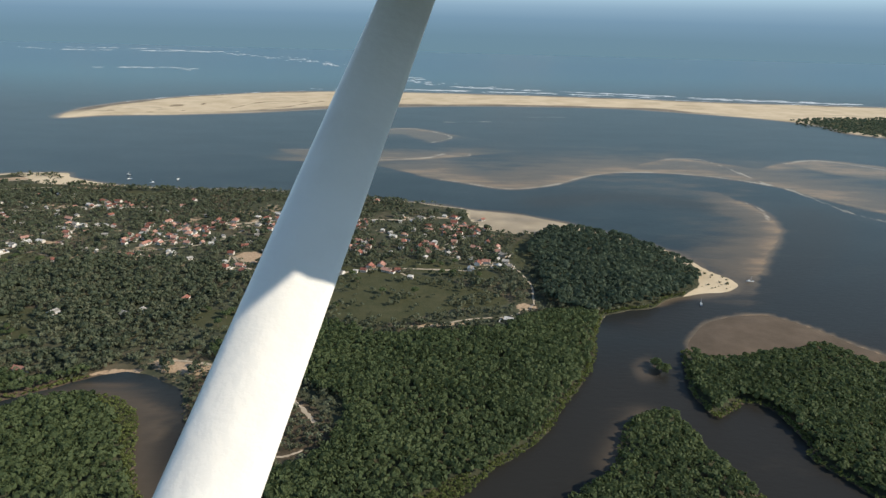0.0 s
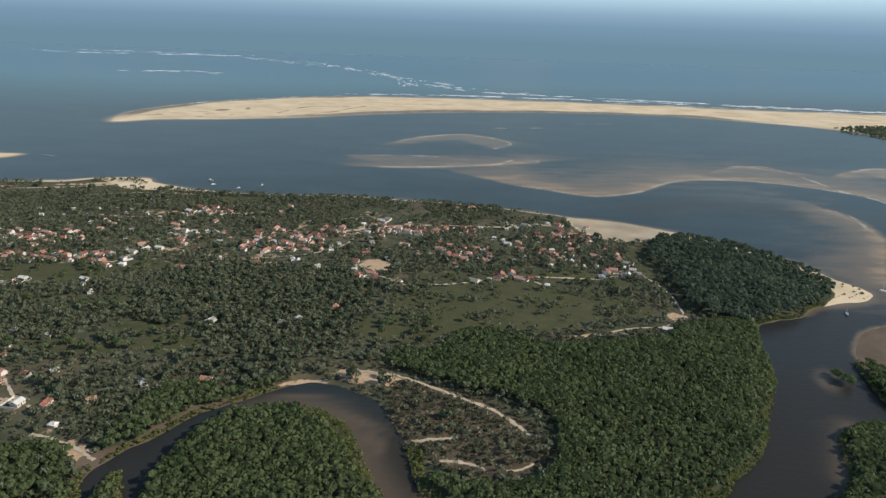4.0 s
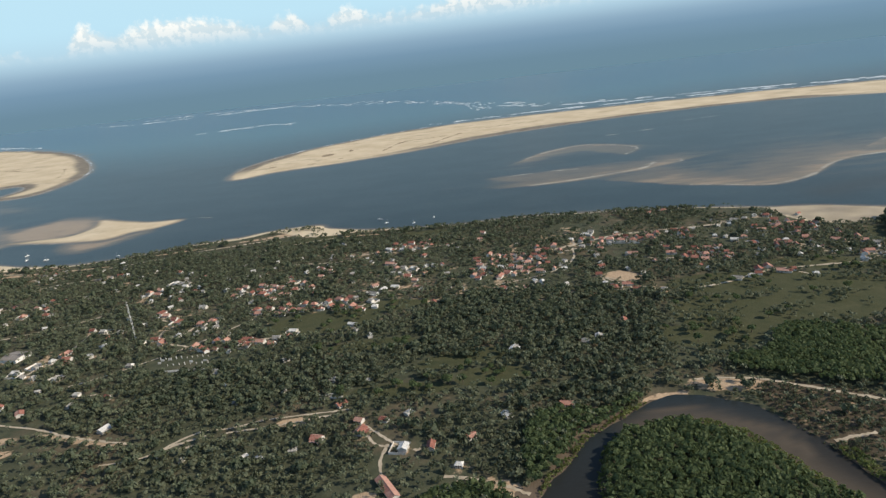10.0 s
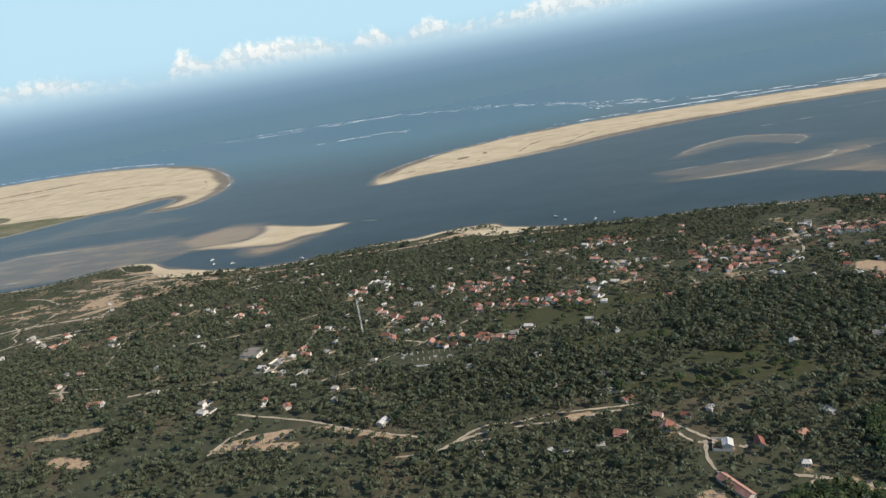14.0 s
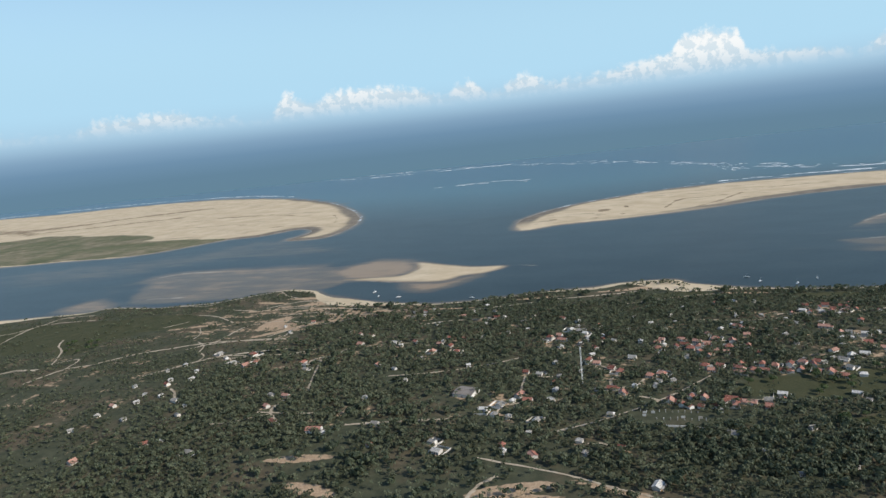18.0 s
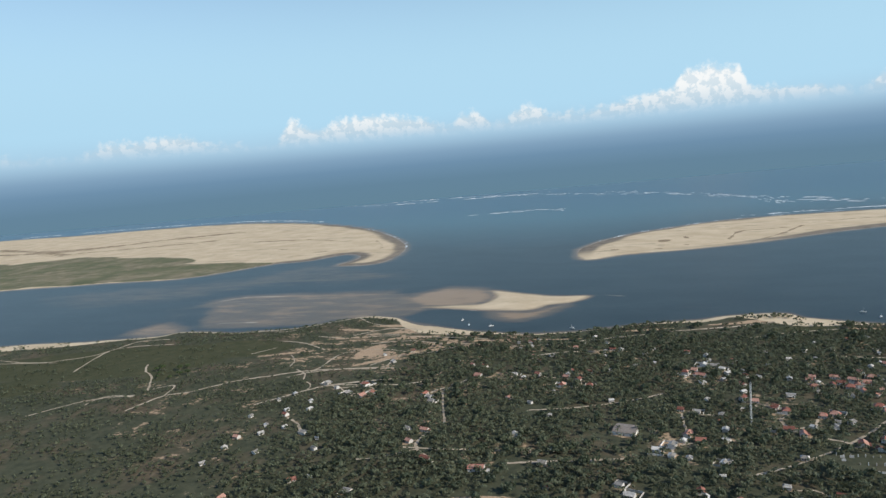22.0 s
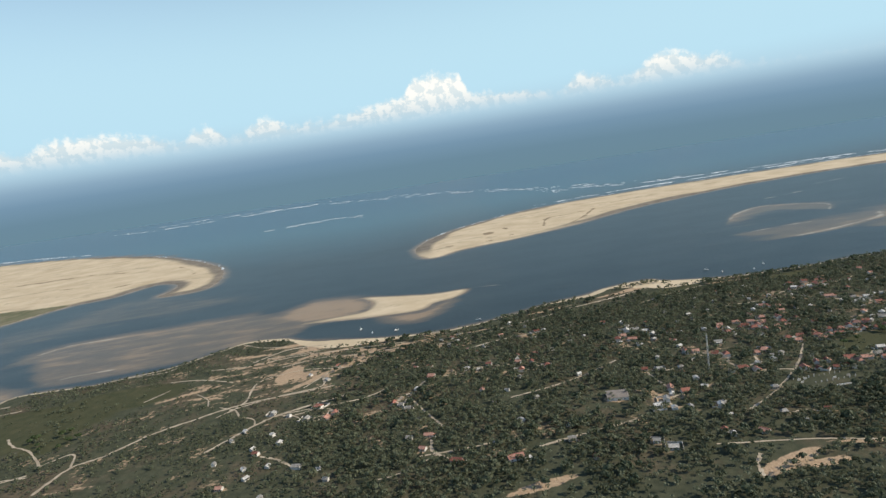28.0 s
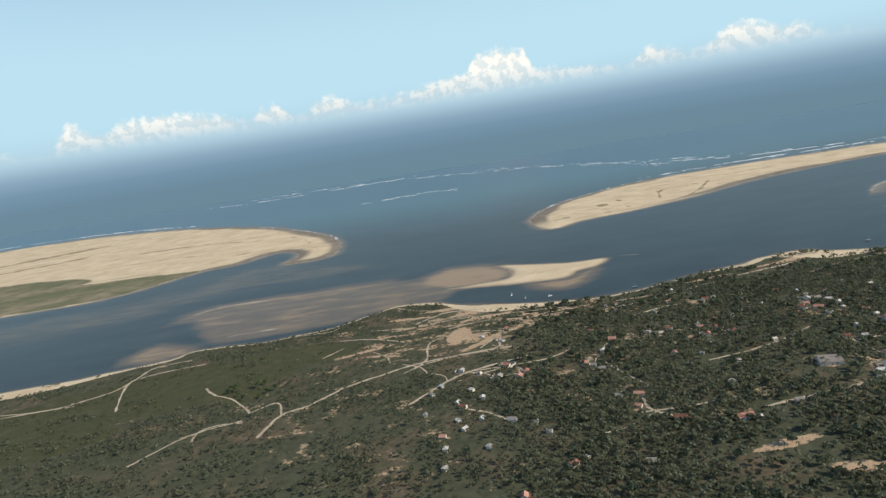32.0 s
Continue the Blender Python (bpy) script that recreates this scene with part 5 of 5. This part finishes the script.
def house(w, d, h, rise, hip, roof_mat, label, group, porch=False, wing=False, kind="house", yard=0.0):
    """A village house: walls, roof planes, ridge, door and windows, with porch or side wing."""
    ob = thing(kind, label, kind, group)
    part("wall", gable_walls(w, d, h, 0 if hip else rise), WALL, ob)
    roof = part("roof", roof_slope(w, d, h, rise, -1, hip), roof_mat, ob)
    part("roof_slope", roof_slope(w, d, h, rise, 1, hip), roof_mat, roof)
    if hip:
        for s in (-1, 1):
            part("hip_slope", hip_end(w, d, h, rise, s, hip), roof_mat, roof)
    part("ridge_tiles", ridge(w, h, rise, hip), roof_mat, roof)
    part("door", slab(-0.45, 0.45, -d / 2 - 0.05, -d / 2 + 0.02, 0, 2.05), DARK, ob, "dark timber door")
    for x in (-w * 0.3, w * 0.3):
        part("window", slab(x - 0.55, x + 0.55, -d / 2 - 0.04, -d / 2 + 0.02, 1.0, 2.0), GLASS, ob, "dark window opening")
    if porch:
        part("porch_roof", slab(-w * 0.45, w * 0.45, -d / 2 - 2.6, -d / 2 - 0.55, h - 0.75, h - 0.62), roof_mat, ob)
        for x in (-w * 0.42, w * 0.42):
            part("porch_post", slab(x - 0.09, x + 0.09, -d / 2 - 2.5, -d / 2 - 2.3, -0.5, h - 0.75), WHITE, ob, "white porch post")
    if yard:
        # low plastered walls round the back yard
        x0, x1, y1 = -w / 2 - 3, w / 2 + 4, d / 2 + yard
        for q in (slab(x0, x1, y1 - 0.15, y1, -0.7, 1.7), slab(x0, x0 + 0.15, -d / 2, y1 - 0.16, -0.7, 1.7), slab(x1 - 0.15, x1, -d / 2, y1 - 0.16, -0.7, 1.7)):
            part("yard_wall", q, WALL, ob, "low pale plastered yard wall")
    if wing:
        part("side_wing", slab(w / 2, w / 2 + 3.6, -d * 0.3, d * 0.35, -0.6, h - 0.5), WALL, ob)
        part("wing_roof", slab(w / 2 - 0.0 + 0.02, w / 2 + 4.0, -d * 0.3 - 0.4, d * 0.35 + 0.4, h - 0.5, h - 0.32), roof_mat, ob)
    return ob


def ground_at(x, y):
    return float(lie(np.array([float(x)]), np.array([float(y)]))[0])


def build_houses():
    red, pale = "red-roofed village houses", "pale-roofed village houses"
    kinds_red = [house(9.5, 7.5, 2.7, 1.8, 0, TILE, "low house with limewashed walls and a terracotta gable roof", red, porch=True),
                 house(10.5, 8.5, 2.8, 2.1, 3.6, TILE, "square house with a hipped terracotta roof and a walled yard", red, yard=8),
                 house(12.5, 7.0, 2.7, 1.7, 0, TILE, "long low house with a terracotta roof and a side wing", red, wing=True),
                 house(8.0, 6.5, 2.6, 1.6, 0, TILE, "small house with a weathered terracotta gable roof", red)]
    kinds_pale = [house(8.5, 7.0, 2.8, 1.3, 0, GREY_ROOF, "small white house with a pale roof and walled yard", pale, yard=7),
                  house(10.5, 6.5, 2.9, 1.2, 0, GREY_ROOF, "white house with a low grey roof and a porch", pale, porch=True),
                  house(7.0, 6.0, 2.6, 1.2, 2.0, GREY_ROOF, "small pale house with a weathered hipped roof", pale)]
    r = random.Random(4)
    for k, group in enumerate(HOUSES):
        kinds = kinds_red if k < 4 else kinds_pale
        for x, y in group[edge_distance(POINT_BEACH, group[:, 0], group[:, 1], 60) < -4]:
            turn = r.choice((-18, -12, 72, 78, -30, 165)) + r.uniform(-9, 9)
            src = r.choice(kinds)
            s = r.uniform(0.68, 0.95)
            m = pose(x, y, ground_at(x, y) + 0.05, 0, 0, turn) @ Matrix.Diagonal((s, s, 1, 1))
            ob = copy_thing(src, m)
            ob.scale = (s, s, 1)
    for src in kinds_red + kinds_pale:
        for o in (*src.children_recursive, src):
            bpy.data.objects.remove(o)


build_houses()


def infill():
    """Closer-built quarters: more houses between those along the streets."""
    r = random.Random(21)
    placed = [tuple(p) for p in ALL_HOUSES]
    red = [o for o in scene.objects if o.get("category") == "house" and "terracotta" in o["label"]][:12]
    for cx, cy, rx, ry, count in ((-272, 788, 48, 44, 22), (-110, 845, 70, 18, 16), (-55, 757, 34, 26, 9), (-560, 775, 50, 24, 10), (-520, 704, 60, 16, 8), (80, 835, 40, 26, 12), (-400, 908, 28, 16, 6), (-560, 625, 40, 14, 7), (60, 765, 70, 40, 12)):
        made = tries = 0
        while made < count and tries < 400:
            tries += 1
            x, y = cx + r.uniform(-rx, rx), cy + r.uniform(-ry, ry)
            if min(math.hypot(x - a, y - b) for a, b in placed) < 10.5 or edge_distance(POINT_BEACH, np.array([x]), np.array([y]), 60)[0] > -5:
                continue
            placed.append((x, y))
            s = r.uniform(0.62, 0.82)
            ob = copy_thing(r.choice(red), pose(x, y, ground_at(x, y) + 0.05, 0, 0, r.choice((-15, 75)) + r.uniform(-8, 8)))
            ob.scale = (s, s, 1)
            made += 1


infill()


def cottages():
    """Small pale cottages and sheds strewn among the gardens, with a patch of sandy yard each."""
    r = random.Random(77)
    group = "small cottages among the gardens"
    kinds = [house(6.5, 5.0, 2.5, 1.2, 0, TILE, "small cottage with a faded terracotta roof in a sandy yard", group, kind="cottage"),
             house(5.5, 4.5, 2.5, 0.9, 0, GREY_ROOF, "small white cottage with a bleached flat-pitched roof", group, kind="cottage"),
             house(4.5, 3.8, 2.3, 0.7, 0, GREY_ROOF, "tiny pale shed beside a garden path", group, kind="cottage")]
    placed = [(o.matrix_world.translation.x, o.matrix_world.translation.y) for o in scene.objects if o.get("category") == "house"]
    for cx, cy, rx, ry, count in ((-900, 720, 330, 210, 62), (-560, 720, 160, 150, 40), (-330, 800, 190, 120, 44), (-20, 790, 150, 90, 34), (-420, 470, 120, 70, 14), (-720, 880, 260, 90, 26)):
        made = 0
        px = np.array([cx + r.uniform(-rx, rx) for _ in range(count * 8)])
        py = np.array([cy + r.uniform(-ry, ry) for _ in range(count * 8)])
        _, _, main, _, _, masks = heights(px, py)
        fine = (main > 25) & (masks["grass"] < 0.4) & ~on_track(px, py)
        for x, y in zip(px[fine], py[fine]):
            if made == count or min(math.hypot(x - a, y - b) for a, b in placed) < 9.5:
                continue
            placed.append((x, y))
            ob = copy_thing(r.choice((kinds[0], kinds[1], kinds[1], kinds[2])), pose(x, y, ground_at(x, y) + 0.05, 0, 0, r.uniform(0, 180)))
            s = r.uniform(0.85, 1.2)
            ob.scale = (s, s, 1)
            made += 1
    for src in kinds:
        for o in (*src.children_recursive, src):
            bpy.data.objects.remove(o)


cottages()

# ---- the estate by the river ----


def build_estate():
    big = house(12.5, 9.5, 3.0, 2.6, 4.6, TILE, "large estate house with a hipped orange terracotta roof", "estate roofs", porch=True)
    big.matrix_world = pose(-392, 343, ground_at(-392, 343) + 0.05, 0, 0, 28)
    row = house(24, 6.5, 2.6, 1.7, 0, TILE, "long terracotta-roofed stable range beside the estate", "estate roofs")
    row.matrix_world = pose(-385, 368, ground_at(-385, 368) + 0.05, 0, 0, -62)
    gate = house(6, 5, 2.6, 0.9, 0, GREY_ROOF, "small white gate lodge at the garden wall", "estate roofs")
    gate.matrix_world = pose(-421, 326, ground_at(-421, 326) + 0.05, 0, 0, -50)
    wall = thing("garden_wall", "long white plastered garden wall round the estate", "wall")
    line = [(-417, 336), (-411, 320), (-404, 322), (-396, 328), (-387, 337), (-379, 345)]
    for (ax, ay), (bx, by) in zip(line[:-1], line[1:]):
        n = math.hypot(bx - ax, by - ay)
        seg = part("wall_panel", slab(0, n - 0.02, -0.14, 0.14, -0.8, 2.0), WHITE, wall)
        seg.matrix_world = pose(ax, ay, ground_at(ax, ay), 0, 0, math.degrees(math.atan2(by - ay, bx - ax)))
        pier = part("pier", slab(-0.24, 0.24, -0.24, 0.24, -0.8, 2.3), WHITE, wall)
        pier.matrix_world = pose(ax, ay, ground_at(ax, ay), 0, 0, math.degrees(math.atan2(by - ay, bx - ax)))
    jetty = thing("jetty", "small pale wooden jetty at the river bank", "jetty", m=pose(-90, 282, 0.4, 0, 0, 5))
    part("deck", slab(-5, 5, -0.7, 0.7, 0.25, 0.4), WALL, jetty)
    for x in (-4.6, 0, 4.6):
        for y in (-0.6, 0.6):
            part("pile", slab(x - 0.1, x + 0.1, y - 0.1, y + 0.1, -3.0, 0.25), DARK, jetty)
    shed = house(14, 9, 3.0, 1.8, 0, TILE, "wide brick-red roofed house alone among the trees", "")
    shed.matrix_world = pose(-925, 551, ground_at(-925, 551) + 0.05, 0, 0, 4)
    hut = house(6.5, 5.5, 2.4, 2.2, 2.4, GREY_ROOF, "pale thatched hut among palms by the river", "")
    hut.matrix_world = pose(-53, 249, ground_at(-53, 249) + 0.05, 0, 0, 30)
    long_hall = house(22, 5.0, 2.6, 0.9, 0, GREY_ROOF, "long low white building with a pale roof among the trees", "")
    long_hall.matrix_world = pose(-444, 495, ground_at(-444, 495) + 0.05, 0, 0, 7)
    # an unfinished building: rows of bare columns, beams and a low front wall
    ruin = thing("unfinished_building", "unfinished building of bare pale columns behind a low white wall", "building", m=pose(-602, 588, ground_at(-602, 588), 0, 0, -3))
    for iy, (y, x0, x1) in enumerate(((14, -28, 20), (-1, -14, 26))):
        n = round((x1 - x0) / 5.6)
        for k in range(n + 1):
            x = x0 + (x1 - x0) * k / n
            part("column", slab(x - 0.3, x + 0.3, y - 0.3, y + 0.3, -0.8, 2.6 - 0.4 * ((k * 7 + iy * 3) % 4)), WALL, ruin)
    for x0, x1 in ((-14, 4), (5, 16), (18, 28)):
        part("front_wall", slab(x0, x1, -15.2, -14.8, -0.8, 1.5), WHITE, ruin, "low white front wall")
    for x, y, w in ((-26, 10, 3.4), (-19, 11, 3.4), (-26, 4, 3.0), (6, 3, 3.4), (20, 3, 3.4)):
        part("wall_panel", slab(x, x + w, y, y + 0.25, -0.8, 2.0), WALL, ruin, "bare rendered wall panel")
    barn = house(21, 20, 3.4, 1.6, 0, BROWN_ROOF, "broad barn with a rusted grey-brown roof among the trees", "")
    barn.matrix_world = pose(-798, 640, ground_at(-798, 640) + 0.05, 0, 0, -14)


build_estate()

# ---- mast ----


def tube(points, radius, sides=6):
    bm = bmesh.new()
    last = None
    for k, p in enumerate(points):
        q = Vector(points[min(k + 1, len(points) - 1)]) - Vector(points[max(k - 1, 0)])
        turn = q.to_track_quat("Z", "Y").to_matrix()
        ring = [bm.verts.new(Vector(p) + turn @ Vector((radius * math.cos(6.2832 * s / sides), radius * math.sin(6.2832 * s / sides), 0))) for s in range(sides)]
        if last:
            for s in range(sides):
                bm.faces.new((last[s], last[(s + 1) % sides], ring[(s + 1) % sides], ring[s]))
        last = ring
    return bm


def build_mast():
    mast = thing("radio_mast", "tall slender white lattice radio mast above the village", "mast", m=pose(-684, 667, ground_at(-684, 667)))
    corner = [Vector((0.75 * math.cos(a), 0.75 * math.sin(a), 0)) for a in (0.5, 2.59, 4.69)]
    for c in corner:
        part("leg", tube([c - Vector((0, 0, 0.5)), c + Vector((0, 0, 39))], 0.13), WHITE, mast)
    for k in range(13):
        for i in range(3):
            z = 0.4 + 3 * k
            part("brace", tube([corner[i] + Vector((0, 0, z)), corner[(i + 1) % 3] + Vector((0, 0, z + 2.9))], 0.06, 4), WHITE, mast)
    part("antenna", tube([(0, 0, 38.8), (0, 0, 42)], 0.1), STEEL, mast, "thin steel antenna rod")
    part("foot", slab(-1.2, 1.2, -1.2, 1.2, -0.6, 0.3), WALL, mast, "concrete footing")


build_mast()

# ---- boats ----


def hull(length, beam, depth):
    bm = bmesh.new()
    rings = []
    for s in np.linspace(0, 1, 7):
        w = beam / 2 * (0.75 + 0.25 * math.sin(s * 3.0)) * (1 - max(0, (s - 0.55) / 0.45) ** 2.2)
        x, sheer = (s - 0.5) * length, 0.25 * (2 * s - 0.9) ** 2
        rings.append([bm.verts.new(p) for p in ((x, -w, depth + sheer), (x, -w * 0.75, 0.0), (x, 0, -0.25), (x, w * 0.75, 0.0), (x, w, depth + sheer))])
    for a, b in zip(rings[:-1], rings[1:]):
        for k in range(4):
            bm.faces.new((a[k], b[k], b[k + 1], a[k + 1]))
    bm.faces.new(rings[0])
    return bm


def boat(label):
    ob = thing("fishing_boat", label, "boat", "moored fishing boats")
    part("hull", hull(8.5, 2.4, 0.8), BOAT_BLUE, ob)
    part("deck", slab(-3.6, 2.2, -0.85, 0.85, 0.55, 0.65), WALL, ob)
    part("cabin", slab(-2.6, -0.4, -0.7, 0.7, 0.65, 2.0), WHITE, ob, "white cabin")
    part("mast", tube([(0.6, 0, 0.6), (0.6, 0, 6.0)], 0.07), WHITE, ob)
    return ob


def build_boats():
    src = boat("small white wooden fishing boat moored in shallow water")
    r = random.Random(8)
    for x, y in ((-373, 1074), (-464, 1098), (-450, 1068), (-1069, 1093), (-1011, 1052), (-1050, 1062), (395, 677), (318, 612), (-405, 1048), (-880, 1030)):
        copy_thing(src, pose(x, y, 0.05, 0, 0, r.uniform(0, 360)))
    for o in (*src.children_recursive, src):
        bpy.data.objects.remove(o)


build_boats()

# ---- surf ----


def breakers(name, lines, label, seed, density, long, high, deep):
    """Broken lines of breaking waves: low ridges of foam, tapering at both ends."""
    r = np.random.RandomState(seed)
    cos, faces = [], []
    for points, spread in lines:
        p = smooth(points, False, 12)
        seg = np.linalg.norm(np.diff(p, axis=0), axis=1)
        run = np.concatenate([[0], np.cumsum(seg)])
        for k in range(int(run[-1] * density)):
            s = r.rand() * run[-1]
            c = np.array([np.interp(s, run, p[:, 0]), np.interp(s, run, p[:, 1])])
            e = np.array([np.interp(s + 5, run, p[:, 0]), np.interp(s + 5, run, p[:, 1])]) - np.array([np.interp(s - 5, run, p[:, 0]), np.interp(s - 5, run, p[:, 1])])
            a = math.atan2(e[1], e[0]) + 0.12 * r.normal()
            u, v = np.array([math.cos(a), math.sin(a)]), np.array([-math.sin(a), math.cos(a)])
            c = c + v * spread * r.normal()
            if noise.noise(Vector((c[0] / 90, c[1] / 90, seed))) < (-0.08 if seed == 3 else -0.28):
                continue
            size, h, d = long * (0.4 + 1.2 * r.rand() ** 2), high * (0.5 + 0.8 * r.rand()), deep * (0.6 + 0.8 * r.rand())
            base = len(cos) * 1
            n = 6
            for i in range(n):
                q = i / (n - 1)
                w = math.sin(3.1416 * (0.06 + 0.88 * q)) * (0.7 + 0.5 * r.rand())
                m = c + u * size * (q - 0.5) + v * d * 0.5 * r.normal() * 0.4
                cos += [(*(m - v * d * w / 2), 0.02), (*m, h * w), (*(m + v * d * w / 2), 0.02)]
            for i in range(n - 1):
                b = base + 3 * i
                faces += [(b, b + 3, b + 4, b + 1), (b + 1, b + 4, b + 5, b + 2)]
    me = raw_mesh(name, np.array(cos), np.array(faces), FOAM)
    return tagged(new(name, me), label, "surf", kind="stuff")


breakers("breaking_waves", [([(-2785, 4603), (-2395, 4430), (-1883, 4484), (-1312, 4634)], 14), ([(-2468, 4690), (-1881, 4690), (-1400, 4500), (-966, 4112), (-544, 3720), (-264, 3239), (-183, 2860)], 26),
                            ([(-902, 4276), (-456, 3569), (-186, 3098), (-16, 3022)], 30), ([(-120, 2960), (92, 2760), (260, 2740)], 40), ([(-1519, 3160), (-1400, 3200), (-1288, 3244), (-1000, 3160)], 22)],
         "broken white lines of surf on the offshore bars", 3, 0.075, 40, 1.6, 9)
breakers("shore_break", [([(-420, 2480), (-73, 2540), (290, 2545), (687, 2520), (1067, 2470), (1582, 2430)], 10), ([(92, 2690), (413, 2630), (715, 2580), (1000, 2510), (1400, 2470)], 8), ([(-4700, 3570), (-3700, 3790), (-2950, 3690), (-2390, 3340)], 10)],
         "white surf breaking along the seaward beach", 5, 0.085, 46, 1.2, 8)
breakers("swash", [([(-890, 1990), (-800, 2140), (-640, 2290), (-420, 2420), (-73, 2470), (290, 2470), (687, 2450), (1067, 2400), (1582, 2367)], 3), ([(-1474, 1900), (-1535, 2190), (-1698, 2482), (-1957, 2852)], 4)],
         "thin line of foam at the edge of the sandbank", 6, 0.02, 40, 0.5, 6)

# ---- single trees in the open ----


def limb_tree(seed, height, spread):
    """A free-standing tree: tapered trunk, limbs and a crown of leaf clumps."""
    r = random.Random(seed)
    ob = thing("tree", "broad green tree standing alone in open grass", "tree", "single trees in the open")
    part("trunk", tube([(0, 0, -0.5), (0.1, 0.05, height * 0.3), (0.2, 0.1, height * 0.55)], 0.28), BARK, ob)
    for k in range(4):
        a = k * 1.57 + r.uniform(-0.4, 0.4)
        part("limb", tube([(0.15, 0.08, height * 0.4), (spread * 0.35 * math.cos(a), spread * 0.35 * math.sin(a), height * 0.62)], 0.11, 5), BARK, ob)
    q = clump_crown(seed + 60, 70) * np.array([spread, spread, spread * 0.85]) + np.array([0, 0, height * 0.62])
    co = q.reshape(-1, 3)
    crown = new("crown", raw_mesh("crown", co, np.arange(len(co)).reshape(-1, 4), MANGROVE))
    crown.parent = ob
    return ob


def build_trees():
    kinds = [limb_tree(1, 7.0, 3.4), limb_tree(2, 5.5, 2.8), limb_tree(3, 8.5, 4.0)]
    r = random.Random(17)
    for m in MEADOWS[3:13]:
        for k in range(10):
            a, d = r.uniform(0, 6.283), math.sqrt(r.random())
            x, y = m[0] + m[2] * d * math.cos(a), m[1] + m[3] * d * math.sin(a)
            if house_distance(np.array([x]), np.array([y]))[0] < 9:
                continue
            copy_thing(r.choice(kinds), pose(x, y, ground_at(x, y), 0, 0, r.uniform(0, 360)))
    for src in kinds:
        for o in (*src.children_recursive, src):
            bpy.data.objects.remove(o)


build_trees()


# ---- the aircraft's wing and strut, placed beside the eye to fit the camera's first view ----


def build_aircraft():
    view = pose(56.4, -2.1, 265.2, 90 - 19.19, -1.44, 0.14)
    # strut ends in camera space, taken from where they stand in the first view
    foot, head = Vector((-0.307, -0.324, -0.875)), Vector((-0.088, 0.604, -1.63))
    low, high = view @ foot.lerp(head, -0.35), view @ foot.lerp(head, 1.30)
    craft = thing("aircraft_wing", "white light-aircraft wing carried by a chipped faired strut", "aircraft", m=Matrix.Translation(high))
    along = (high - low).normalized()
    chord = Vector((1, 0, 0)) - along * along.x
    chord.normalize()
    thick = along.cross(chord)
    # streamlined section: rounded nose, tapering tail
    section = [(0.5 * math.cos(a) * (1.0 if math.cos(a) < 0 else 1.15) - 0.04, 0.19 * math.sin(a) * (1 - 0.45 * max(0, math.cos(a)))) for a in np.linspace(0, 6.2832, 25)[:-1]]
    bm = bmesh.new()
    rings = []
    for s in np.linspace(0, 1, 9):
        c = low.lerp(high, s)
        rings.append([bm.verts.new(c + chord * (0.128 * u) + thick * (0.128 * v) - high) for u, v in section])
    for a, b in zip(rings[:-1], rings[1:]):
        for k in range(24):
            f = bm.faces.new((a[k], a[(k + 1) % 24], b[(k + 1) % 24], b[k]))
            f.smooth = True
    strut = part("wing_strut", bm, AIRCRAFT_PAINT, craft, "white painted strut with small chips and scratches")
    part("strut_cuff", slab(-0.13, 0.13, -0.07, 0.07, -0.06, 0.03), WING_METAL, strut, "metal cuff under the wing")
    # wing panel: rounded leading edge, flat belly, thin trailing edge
    # out of view; chord set so its shadow falls on the upper strut
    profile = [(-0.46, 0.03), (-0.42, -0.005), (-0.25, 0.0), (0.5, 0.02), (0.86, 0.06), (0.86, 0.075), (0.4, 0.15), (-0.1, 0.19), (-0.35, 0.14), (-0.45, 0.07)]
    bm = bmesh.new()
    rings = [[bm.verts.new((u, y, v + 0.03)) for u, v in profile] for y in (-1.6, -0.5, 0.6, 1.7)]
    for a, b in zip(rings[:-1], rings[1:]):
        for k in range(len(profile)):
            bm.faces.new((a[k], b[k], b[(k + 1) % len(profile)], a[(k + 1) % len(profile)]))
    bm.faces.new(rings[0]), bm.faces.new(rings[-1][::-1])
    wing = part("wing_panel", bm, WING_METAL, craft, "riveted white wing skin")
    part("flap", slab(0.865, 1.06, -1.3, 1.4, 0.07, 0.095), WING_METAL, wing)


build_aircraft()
